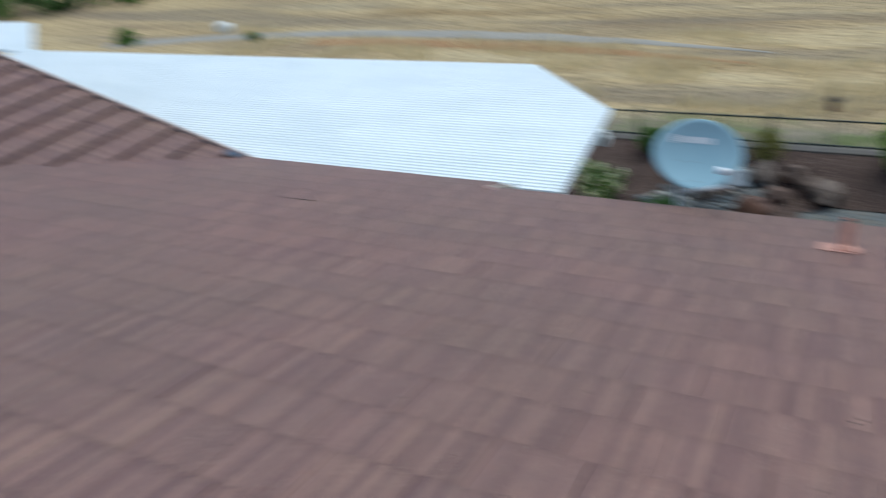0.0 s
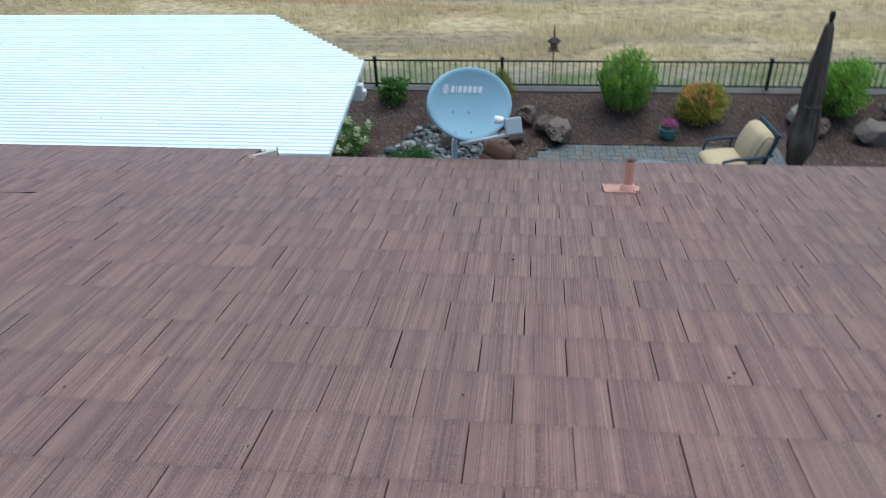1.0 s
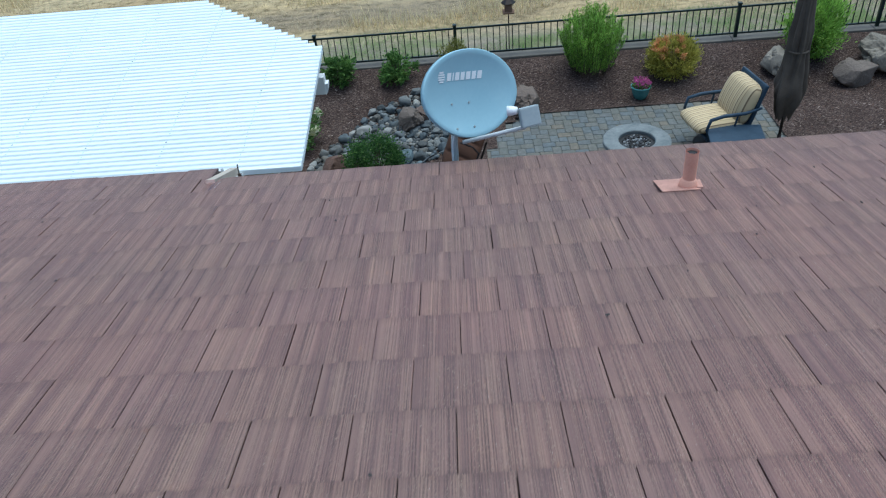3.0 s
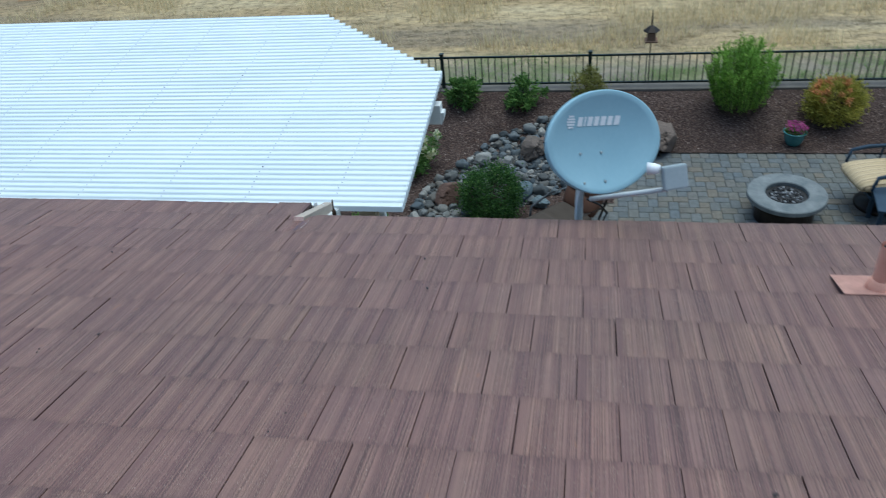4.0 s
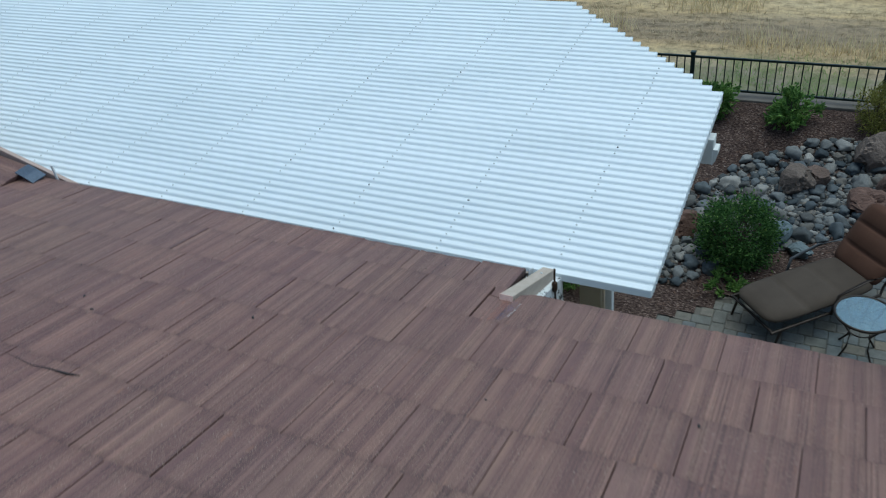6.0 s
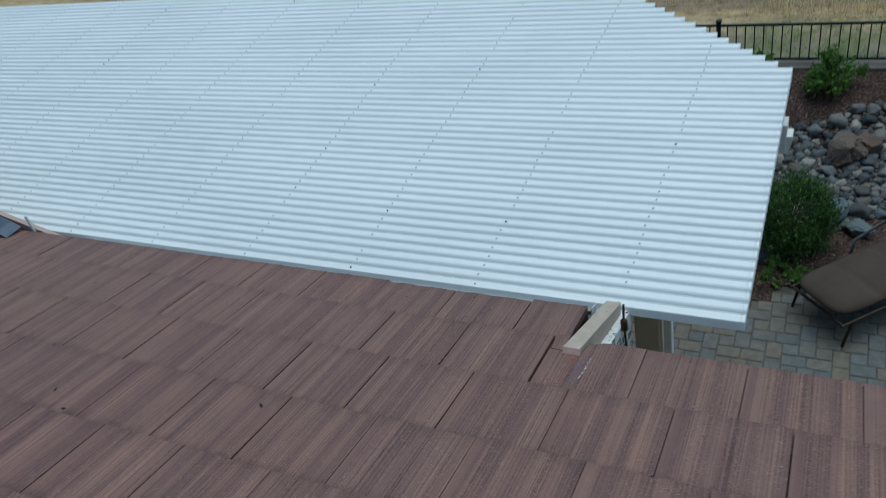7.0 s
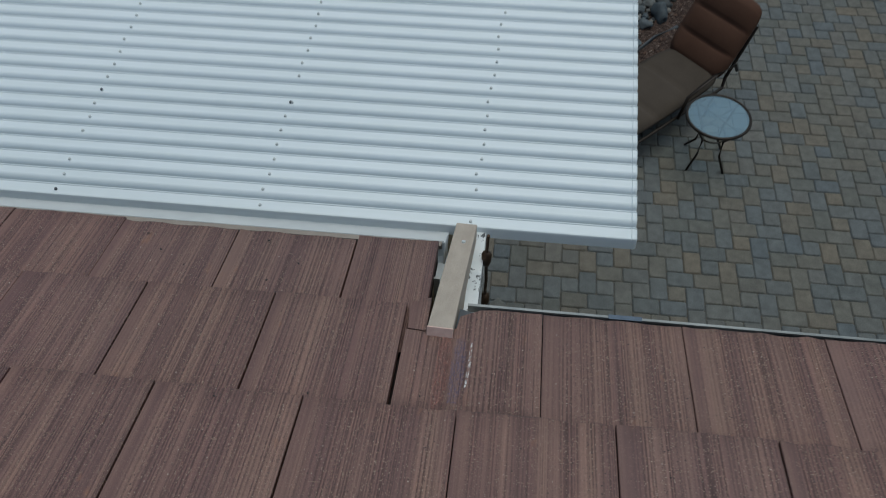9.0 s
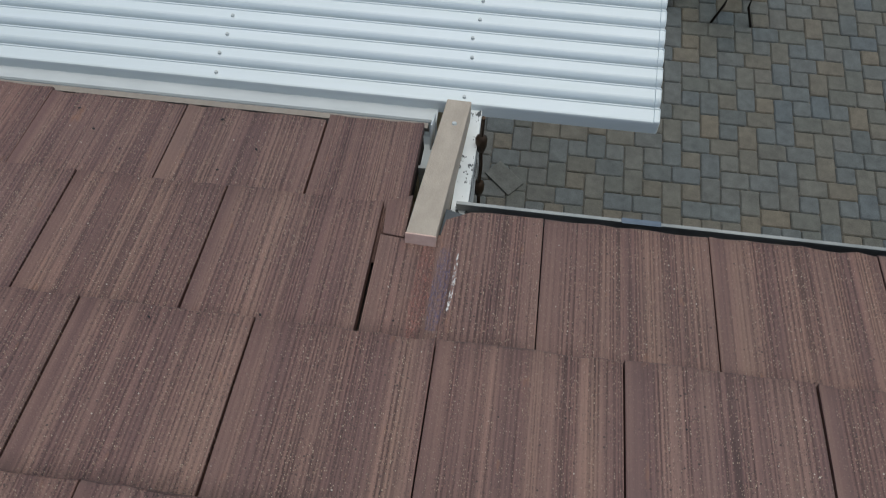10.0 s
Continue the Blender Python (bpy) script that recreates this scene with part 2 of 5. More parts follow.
def stripe_material():
    """Tan cushion cloth with thin brown stripes."""
    k = Nodes("striped_cloth", 0.92, 0.0, 0.15)
    x = k.add("SeparateXYZ")
    k.join(k.where(), x.inputs[0])
    s = k.math("FRACT", k.math("MULTIPLY", x.outputs[1], 12.0))
    c = k.ramp(s, [(0.0, (0.50, 0.39, 0.24)), (0.30, (0.62, 0.50, 0.32)), (0.36, (0.20, 0.145, 0.09)), (0.43, (0.20, 0.145, 0.09)), (0.49, (0.54, 0.42, 0.26)),
                   (0.74, (0.56, 0.44, 0.27)), (0.79, (0.34, 0.25, 0.15)), (0.84, (0.34, 0.25, 0.15)), (0.89, (0.52, 0.41, 0.25))])
    weave = k.noise(160.0, k.where(), 2.0)
    return k.colour(c).bump(weave, 0.25, 0.003).m


def glass_material():
    k = Nodes("table_glass", 0.06, 0.0, 0.5)
    k.b.inputs["Transmission Weight"].default_value = 0.82
    return k.colour((0.46, 0.64, 0.76)).bump(k.noise(12.0, k.where()), 0.02, 0.001).m


def stained_white():
    """White paint with small dark scuffs and faint rust runs."""
    k = Nodes("stained_white", 0.55, 0.0, 0.4)
    scuff = k.noise(26.0, k.where((1.6, 0.8, 1.0)), 4.0, 0.65)
    c = k.ramp(k.noise(9.0, k.where()), [(0.3, (0.56, 0.59, 0.60)), (0.65, (0.74, 0.76, 0.76))])
    c = k.mix(c, (0.05, 0.055, 0.06), k.ramp(scuff, [(0.54, (0, 0, 0)), (0.57, (0.95,) * 3)]))
    return k.colour(c).bump(scuff, 0.1, 0.002).m


TILE = tile_material()
SHEET = cover_material()
FIELD, MULCH, STRIPE, GLASS = field_material(), mulch_material(), stripe_material(), glass_material()
WOOD = plain("painted_timber", (0.37, 0.315, 0.26), (0.47, 0.405, 0.34), 5, 0.75, stretch=(8, 1, 8), bump=0.2)
BARGE = plain("barge_paint", (0.38, 0.29, 0.25), (0.47, 0.37, 0.32), 5, 0.8)
DRIP = plain("drip_paint", (0.25, 0.215, 0.185), (0.34, 0.30, 0.26), 8, 0.7)
BEIGE = plain("beige_paint", (0.44, 0.37, 0.26), (0.52, 0.45, 0.33), 3, 0.8, fine=120)
STUCCO = plain("stucco", (0.42, 0.36, 0.28), (0.5, 0.44, 0.35), 2, 0.95, bump=0.5, fine=90)
GUTTER = plain("gutter_white", (0.504, 0.539, 0.558), (0.672, 0.705, 0.720), 3, 0.5, fine=25, stretch=(0.3, 1, 1), spec=0.4)
OLDGUTTER = plain("old_gutter", (0.15, 0.165, 0.17), (0.44, 0.45, 0.44), 7, 0.55, fine=30, stretch=(0.5, 1, 1))
DIRTY = stained_white()
SCREW = plain("dull_screw", (0.42, 0.45, 0.45), (0.58, 0.61, 0.61), 40, 0.5, 0.0)
TRIMWHITE = plain("white_trim", (0.66, 0.68, 0.67), (0.78, 0.79, 0.77), 4, 0.6)
# near-black of the roof underlay, also used as painted shade in the gutter
DARKGAP = plain("underlay_and_shade", (0.018, 0.015, 0.014), (0.04, 0.032, 0.03), 8, 0.95)
SLEEVE = plain("grey_flashing", (0.05, 0.057, 0.065), (0.10, 0.11, 0.12), 10, 0.6, 0.0)
CHAIN = plain("brown_chain", (0.045, 0.03, 0.022), (0.09, 0.06, 0.04), 20, 0.5, 0.7)
VALLEY = plain("valley_metal", (0.05, 0.07, 0.10), (0.09, 0.12, 0.17), 6, 0.4, 0.5)
ENDGRAIN = plain("sawn_end", (0.60, 0.40, 0.34), (0.72, 0.52, 0.45), 30, 0.85)
FLASHING = plain("dusty_salmon", (0.34, 0.185, 0.15), (0.52, 0.29, 0.23), 14, 0.75, fine=90)
SALMON = plain("salmon_paint", (0.70, 0.345, 0.245), (0.80, 0.44, 0.33), 9, 0.6, fine=90)
DISH = plain("dish_paint", (0.29, 0.455, 0.535), (0.33, 0.50, 0.575), 3, 0.6, fine=40, bump=0.03, spec=0.2)
LNBGREY = plain("grey_plastic", (0.30, 0.345, 0.365), (0.38, 0.425, 0.44), 6, 0.5)
GALV = plain("grey_steel", (0.48, 0.51, 0.52), (0.62, 0.64, 0.64), 12, 0.5, 0.15)
WHITE = plain("white_print", (0.78, 0.8, 0.82), (0.86, 0.87, 0.88), 20, 0.5)
BLACK = plain("black_cable", (0.012, 0.012, 0.013), (0.03, 0.03, 0.03), 20, 0.5)
IRON = plain("fence_enamel", (0.012, 0.022, 0.02), (0.03, 0.045, 0.042), 10, 0.4, 0.3)
CONCRETE = plain("wall_concrete", (0.102, 0.095, 0.085), (0.170, 0.157, 0.140), 3, 0.9, fine=80, bump=0.4)
EARTH = plain("bare_earth", (0.24, 0.135, 0.06), (0.34, 0.21, 0.11), 2, 0.95, fine=30, bump=0.5)
GRAVEL = plain("gravel_path", (0.21, 0.20, 0.175), (0.32, 0.30, 0.265), 3, 0.95, fine=45, bump=0.6)
PAVER = varied("paver", [(0.138, 0.150, 0.150), (0.162, 0.178, 0.182), (0.180, 0.176, 0.156), (0.152, 0.160, 0.150), (0.206, 0.182, 0.146), (0.172, 0.166, 0.146),
                         (0.146, 0.168, 0.182), (0.186, 0.178, 0.158)], 0.9, 16, 120, 0.35, 0.004, 0.34)
JOINT = plain("joint_sand", (0.085, 0.08, 0.07), (0.14, 0.132, 0.117), 6, 0.95)
STONE = varied("river_stone", [(0.060, 0.076, 0.088), (0.135, 0.156, 0.168), (0.240, 0.240, 0.224), (0.086, 0.108, 0.126), (0.360, 0.352, 0.325), (0.105, 0.110, 0.108),
                               (0.044, 0.058, 0.068), (0.165, 0.152, 0.132)], 0.75, 7, 90, 0.25, 0.01)
GRIT = varied("creek_grit", [(0.040, 0.044, 0.048), (0.090, 0.098, 0.102), (0.150, 0.146, 0.134), (0.055, 0.064, 0.070), (0.300, 0.290, 0.265), (0.110, 0.094, 0.078)], 0.9, 9, 90, 0.25, 0.01)
BOULDER = varied("boulder", [(0.150, 0.100, 0.080), (0.186, 0.136, 0.112), (0.200, 0.164, 0.140), (0.160, 0.114, 0.090)], 0.9, 3, 30, 0.6, 0.03, 0.4)
REDROCK = varied("red_boulder", [(0.144, 0.088, 0.068), (0.160, 0.100, 0.080)], 0.9, 3, 30, 0.6, 0.03, 0.4)
GREYROCK = varied("pale_boulder", [(0.285, 0.250, 0.205), (0.340, 0.300, 0.250)], 0.9, 3, 30, 0.6, 0.03, 0.4)
BLUEROCK = varied("blue_boulder", [(0.128, 0.170, 0.187), (0.162, 0.204, 0.221)], 0.9, 3, 30, 0.6, 0.03, 0.3)
BROWNCLOTH = plain("brown_cloth", (0.048, 0.038, 0.030), (0.072, 0.058, 0.046), 4, 0.95, fine=140, bump=0.3)
RUSTCLOTH = plain("rust_brown_cloth", (0.068, 0.033, 0.021), (0.092, 0.047, 0.031), 4, 0.95, fine=140, bump=0.3)
CANOPY = plain("umbrella_cloth", (0.066, 0.052, 0.041), (0.112, 0.090, 0.073), 5, 0.9, fine=120, bump=0.3)
NAVY = plain("dark_blue_metal", (0.018, 0.036, 0.062), (0.036, 0.064, 0.10), 8, 0.6, 0.1)
BRONZE = plain("dark_bronze", (0.02, 0.016, 0.014), (0.045, 0.036, 0.03), 10, 0.45, 0.5)
PITSTONE = plain("pit_stone", (0.100, 0.118, 0.124), (0.235, 0.248, 0.246), 7, 0.8, fine=60, bump=0.3)
LAVA = varied("lava_rock", [(0.010, 0.009, 0.009), (0.030, 0.027, 0.027), (0.075, 0.075, 0.078), (0.42, 0.43, 0.44)], 0.5)
TEAL = plain("teal_glaze", (0.05, 0.17, 0.18), (0.09, 0.25, 0.25), 6, 0.25, spec=0.5)
PINK = leaf_material("pink_petals", (0.42, 0.06, 0.26), (0.62, 0.16, 0.44))
CREAM = leaf_material("cream_petals", (0.62, 0.62, 0.36), (0.8, 0.8, 0.62))
LEAFDEEP = leaf_material("deep_leaf", (0.025, 0.063, 0.021), (0.086, 0.178, 0.052), (0.207, 0.322, 0.092))
LEAFMID = leaf_material("mid_leaf", (0.065, 0.137, 0.039), (0.176, 0.305, 0.085), (0.338, 0.481, 0.143))
LEAFFRESH = leaf_material("fresh_leaf", (0.120, 0.230, 0.045), (0.340, 0.550, 0.105), (0.600, 0.760, 0.200))
LEAFGOLD = leaf_material("gold_leaf", (0.210, 0.210, 0.042), (0.504, 0.469, 0.105), (0.728, 0.588, 0.154))
LEAFOLIVE = leaf_material("olive_leaf", (0.120, 0.130, 0.040), (0.300, 0.300, 0.085), (0.420, 0.320, 0.130))
LEAFRUST = leaf_material("rust_leaf", (0.483, 0.238, 0.104), (0.805, 0.450, 0.223))
LEAFBLUE = leaf_material("blue_leaf", (0.144, 0.228, 0.228), (0.312, 0.432, 0.432))
BARK = plain("bark", (0.05, 0.038, 0.028), (0.11, 0.085, 0.065), 12, 0.95)
STRAW = varied("straw", [(0.359, 0.279, 0.159), (0.520, 0.420, 0.250), (0.640, 0.549, 0.359), (0.440, 0.350, 0.209)], 0.95, 2.0, 40.0, 0.0)
PALESTRAW = leaf_material("pale_straw", (0.55, 0.44, 0.26), (0.80, 0.69, 0.47), (0.46, 0.34, 0.18))
FEEDER = plain("cedar", (0.17, 0.10, 0.065), (0.28, 0.17, 0.11), 12, 0.85, stretch=(1, 1, 6))


# ---- building helpers ----
def finish(name, bm, material, smooth=False):
    me = bpy.data.meshes.new(name)
    bmesh.ops.recalc_face_normals(bm, faces=bm.faces)
    bm.to_mesh(me)
    bm.free()
    me.materials.append(material)
    if smooth:
        me.polygons.foreach_set("use_smooth", [True] * len(me.polygons))
    return me


def part(name, bm, material, parent=None, label="", smooth=False):
    """One mesh object from a bmesh, under a thing or under a part."""
    ob = new(name, finish(name, bm, material, smooth))
    ob.parent = parent
    return tagged(ob, label)


def thing(name, label, category, at=None, group="", kind=""):
    ob = new(name)
    ob.empty_display_size = 0.1
    if at is not None:
        ob.matrix_basis = at
    return tagged(ob, label, category, group, kind)


def box(bm, x0, x1, y0, y1, z0, z1, bevel=0.0, m=None):
    r = bmesh.ops.create_cube(bm, size=1.0, matrix=Matrix.Translation(((x0 + x1) / 2, (y0 + y1) / 2, (z0 + z1) / 2))
                              @ Matrix.Diagonal((x1 - x0, y1 - y0, z1 - z0, 1)))
    vs = r["verts"]
    if bevel:
        es = list({e for v in vs for e in v.link_edges})
        b = bmesh.ops.bevel(bm, geom=es, offset=bevel, segments=2, affect="EDGES", profile=0.6)
        vs = list({v for f in b["faces"] for v in f.verts} | {v for v in vs if v.is_valid})
    if m is not None:
        bmesh.ops.transform(bm, matrix=m, verts=vs)
    return bm


def boxed(*a, **k):
    return box(bmesh.new(), *a, **k)


def tube(bm, pts, radii, sides=8, cap=True):
    """A round bar along points; radii is one radius or one for each point."""
    pts = [Vector(p) for p in pts]
    if not hasattr(radii, "__len__"):
        radii = [radii] * len(pts)
    rings, ref = [], None
    for i, p in enumerate(pts):
        d = (pts[min(i + 1, len(pts) - 1)] - pts[max(i - 1, 0)]).normalized()
        if ref is None:
            ref = Vector((0, 0, 1)) if abs(d.z) < 0.9 else Vector((1, 0, 0))
        u = d.cross(ref).normalized()
        v = d.cross(u).normalized()
        rings.append([bm.verts.new(p + (u * math.cos(a) + v * math.sin(a)) * radii[i])
                      for a in (2 * math.pi * k / sides for k in range(sides))])
    for a, b in zip(rings, rings[1:]):
        for k in range(sides):
            bm.faces.new((a[k], a[(k + 1) % sides], b[(k + 1) % sides], b[k]))
    if cap:
        bm.faces.new(rings[0])
        bm.faces.new(rings[-1][::-1])
    return bm


def tubed(*a, **k):
    return tube(bmesh.new(), *a, **k)


def lathe(profile, sides=32):
    """A turned body from (radius, height) pairs."""
    bm = bmesh.new()
    rings = [[bm.verts.new((r * math.cos(2 * math.pi * k / sides), r * math.sin(2 * math.pi * k / sides), z)) for k in range(sides)]
             for r, z in profile]
    for a, b in zip(rings, rings[1:]):
        for k in range(sides):
            bm.faces.new((a[k], a[(k + 1) % sides], b[(k + 1) % sides], b[k]))
    bm.faces.new(rings[0][::-1])
    bm.faces.new(rings[-1])
    return bm


def rock(rng, size, rough=0.2, detail=3, sink=0.25, facets=0):
    """A weathered stone of that size, sunk a little below z = 0."""
    bm = bmesh.new()
    bmesh.ops.create_icosphere(bm, subdivisions=detail, radius=1.0)
    off = Vector((rng.uniform(-50, 50), rng.uniform(-50, 50), rng.uniform(-50, 50)))
    cuts = [(Vector((rng.gauss(0, 1), rng.gauss(0, 1), rng.gauss(0, 1))).normalized(), rng.uniform(0.6, 0.85)) for _ in range(facets)]
    for v in bm.verts:
        d = 1 + rough * noise.noise(v.co * 1.3 + off) * 1.6 + rough * 0.6 * noise.noise(v.co * 4.0 + off) + rough * 0.3 * noise.noise(v.co * 9.0 + off)
        p = v.co * d
        for n, lim in cuts:
            over = p.dot(n) - lim
            if over > 0:
                p = p - n * over * 0.9
        v.co = Vector((p.x * size[0] / 2, p.y * size[1] / 2, (p.z + 1 - 2 * sink) * size[2] / 2))
    return bm


def sheet_mesh(name, verts, faces, material, smooth=False, uv=None):
    me = bpy.data.meshes.new(name)
    me.from_pydata(verts, [], faces)
    me.update()
    if uv is not None:
        layer = me.uv_layers.new(name="UVMap")
        at = np.zeros(len(me.loops), dtype=np.int32)
        me.loops.foreach_get("vertex_index", at)
        layer.data.foreach_set("uv", np.asarray(uv, dtype=np.float32)[at].ravel())
    me.materials.append(material)
    if smooth:
        me.polygons.foreach_set("use_smooth", [True] * len(me.polygons))
    return me


# ---- ground, field, path, bed, patio, wall ----
PITCH = 0.295                     # fall of the roof for each metre out
EAVE = 3.092
EXPO = 0.326
ANGLE = math.atan(PITCH)
FIELDZ = 0.30


def hill(x, y):
    """Height of the open ground: the field lies a little above the garden and swells gently."""
    if y < 7.9:
        return -0.06
    far = min(1.0, (y - 7.9) / 30)
    return FIELDZ + far * 0.35 * noise.noise(Vector((x * 0.05, y * 0.07, 3))) + 0.025 * noise.noise(Vector((x * 0.7, y * 0.7, 9)))


xs = [-600, -300, -150, -80] + [-50 + i for i in range(86)] + [60, 100, 180, 320, 600]
ys = [-600, -300, -120, -50, -20, 0, 4, 7.88, 7.92] + [8 + 0.4 * i for i in range(60)] + [33, 36, 40, 46, 54, 66, 90, 140, 240, 400, 700]
gv = [(x, y, hill(x, y)) for y in ys for x in xs]
nx = len(xs)
gf = [(j * nx + i, j * nx + i + 1, (j + 1) * nx + i + 1, (j + 1) * nx + i) for j in range(len(ys) - 1) for i in range(nx - 1)]
tagged(new("ground", sheet_mesh("ground", gv, gf, FIELD, True)), "open field of dry straw-coloured grass behind the fence", "ground", kind="structure")


def ribbon(line, width, lift):
    """A strip that follows the ground along a line."""
    vs, fs = [], []
    for i, (x, y) in enumerate(line):
        a, b = line[max(0, i - 1)], line[min(len(line) - 1, i + 1)]
        d = Vector((b[0] - a[0], b[1] - a[1])).normalized()
        for s in (-1, -0.5, 0, 0.5, 1):
            w = width / 2 * s * min(1.0, max(0.05, (2.0 - x) / 7.0)) * (1 + 0.12 * noise.noise(Vector((x * 0.8, s, 1))))
            px, py = x - d.y * w, y + d.x * w
            vs.append((px, py, hill(px, py) + lift + 0.016 * (1 - abs(s))))
    for i in range(len(line) - 1):
        for s in range(4):
            fs.append((i * 5 + s, i * 5 + s + 1, i * 5 + s + 6, i * 5 + s + 5))
    return vs, fs


def trail_at(x):
    return 14.6 - (0.0185 if x < -9.5 else 0.0125) * (x + 9.5) ** 2


trail = [(-20 + 0.4 * i, trail_at(-20 + 0.4 * i)) for i in range(54)]
verge = [(-12 + 0.4 * i, trail_at(-12 + 0.4 * i) - 0.95) for i in range(33)]
tagged(new("bare_earth", sheet_mesh("bare_earth", *ribbon(verge, 0.7, 0.004), EARTH, True)), "strip of bare brown earth beside the field path", "earth", kind="structure")
tagged(new("field_path", sheet_mesh("field_path", *ribbon(trail, 0.7, 0.008), GRAVEL, True)), "narrow grey gravel path across the dry field", "path", kind="structure")


def bed_height(x, y):
    s = min(1.0, max(0.0, (y - 6.35) / 1.25))
    return 0.015 + 0.31 * s * s * (3 - 2 * s) + 0.018 * noise.noise(Vector((x * 1.7, y * 1.7, 0)))


bx = [-12 + 0.16 * i for i in range(157)]
by = [2.8 + 0.12 * i for i in range(42)]
bv = [(x, y, bed_height(x, y)) for y in by for x in bx]
bf = [(j * 157 + i, j * 157 + i + 1, (j + 1) * 157 + i + 1, (j + 1) * 157 + i) for j in range(41) for i in range(156)]


def on_patio(x, y, inset=0.0):
    """Inside the paved area: a straight far edge and a slanting edge beside the stones."""
    if y > 6.34 - inset or x > 8.2 - inset or y < -0.5:
        return False
    if y < 3.45:
        return x > -9
    if x > 6.42 - inset:
        return False
    edge = np.interp(y, [3.45, 3.7, 4.1, 5.0, 5.7, 6.3], [-0.05, 0.22, 0.62, 1.94, 2.18, 2.6])
    return x > edge + inset


def mid(f):
    return sum(bv[i][0] for i in f) / 4, sum(bv[i][1] for i in f) / 4


bf = [f for f in bf if not on_patio(*mid(f), 0.1)]
tagged(new("mulch_bed", sheet_mesh("mulch_bed", bv, bf, MULCH, True)), "planting bed of dark reddish-brown bark mulch", "bed", kind="structure")

wall = thing("retaining_wall", "low grey concrete kerb wall under the fence", "wall", kind="structure")
for i in range(11):
    x0 = -12.0 + 2.28 * i
    part("wall_block", boxed(x0 + 0.004, x0 + 2.276, 7.62, 7.86, -0.1, 0.36, 0.015), CONCRETE, wall)

# ---- fence on the wall ----
fence = thing("fence", "dark green-black metal picket fence on the low wall", "fence")
FX, FY, FZ = -0.55, 7.74, 0.36
post_me = finish("post", box(boxed(-0.026, 0.026, -0.026, 0.026, 0, 0.55, 0.004), -0.034, 0.034, -0.034, 0.034, 0.55, 0.575, 0.006), IRON)
picket_me = finish("picket", boxed(-0.007, 0.007, -0.007, 0.007, 0.0, 0.455, 0.0), IRON)
for i in range(-5, 6):
    x = FX + 2.285 * i
    ob = new("post", post_me)
    ob.parent, ob.location = fence, (x, FY, FZ)
    if i < 5:
        for z in (0.05, 0.49):
            part("rail", boxed(x + 0.026, x + 2.259, FY - 0.014, FY + 0.014, FZ + z, FZ + z + 0.028, 0.003), IRON, fence)
        for j in range(1, 22):
            pk = new("picket", picket_me)
            pk.parent, pk.location = fence, (x + 2.285 * j / 22, FY, FZ + 0.055)

# ---- house: walls, roof decks, eaves ----
house = thing("house", "single-storey house with a brown concrete shake-tile roof", "house")


def roof_z(y):
    return EAVE - PITCH * y


def wing_z(x):
    return EAVE - PITCH * 0.22 - PITCH * (x + 3.05)


def prism(pts, y0, y1):
    """A solid from an x-z outline, drawn out along y."""
    bm = bmesh.new()
    a = [bm.verts.new((x, y0, z)) for x, z in pts]
    b = [bm.verts.new((x, y1, z)) for x, z in pts]
    bm.faces.new(a)
    bm.faces.new(b[::-1])
    for i in range(len(pts)):
        j = (i + 1) % len(pts)
        bm.faces.new((a[i], b[i], b[j], a[j]))
    return bm


def prism_x(pts, x0, x1):
    """A solid from a y-z outline, drawn out along x."""
    bm = bmesh.new()
    a = [bm.verts.new((x0, y, z)) for y, z in pts]
    b = [bm.verts.new((x1, y, z)) for y, z in pts]
    bm.faces.new(a)
    bm.faces.new(b[::-1])
    for i in range(len(pts)):
        j = (i + 1) % len(pts)
        bm.faces.new((a[i], b[i], b[j], a[j]))
    return bm


LOW = 0.062                       # from the tile tops down to the deck
RIDGEY, XL, XR = -9.2, -13.0, 11.0
part("wall", boxed(XL + 0.5, XR - 0.4, -0.7, -0.5, 0, 2.85), STUCCO, house, "beige stucco wall")
part("wall", boxed(XL + 0.5, XR - 0.4, -18.0, -17.8, 0, 2.85), STUCCO, house, "beige stucco wall")
for x in (XL + 0.5, XR - 0.6):
    part("wall", prism_x([(-17.8, 0), (-0.7, 0), (-0.7, 2.85), (-9.2, 5.3), (-17.8, 2.85)], x, x + 0.2), STUCCO, house, "beige stucco gable wall")
roof = part("roof", prism_x([(-0.03, roof_z(-0.03) - LOW), (RIDGEY, roof_z(RIDGEY) - LOW), (2 * RIDGEY, roof_z(0) - LOW), (2 * RIDGEY, roof_z(0) - LOW - 0.05),
                             (RIDGEY, roof_z(RIDGEY) - LOW - 0.06), (-0.03, roof_z(-0.03) - LOW - 0.05)], XL, XR), DARKGAP, house,
            "roof of brown flat concrete shake tiles in courses")
part("roof_edge", prism_x([(0.233, roof_z(0.233) - 0.033), (0.16, roof_z(0.16) - 0.050), (-0.4, roof_z(-0.4) - LOW), (-0.4, roof_z(-0.4) - LOW - 0.05), (0.233, roof_z(0.233) - LOW - 0.05)], -9.5, 0.03),
     DARKGAP, house)
wing = part("wing_roof", prism([(-2.9, wing_z(-2.9) - LOW), (-8.9, wing_z(-8.9) - LOW), (-14.9, wing_z(-2.9) - LOW), (-14.9, wing_z(-2.9) - LOW - 0.06),
                                (-8.9, wing_z(-8.9) - LOW - 0.07), (-2.9, wing_z(-2.9) - LOW - 0.06)], -8.6, 0.22), DARKGAP, house,
            "gabled wing roof of brown concrete shake tiles")
part("fascia", boxed(0.13, XR, -0.062, -0.036, EAVE - 0.3, EAVE - 0.075), BEIGE, house, "beige eave board")
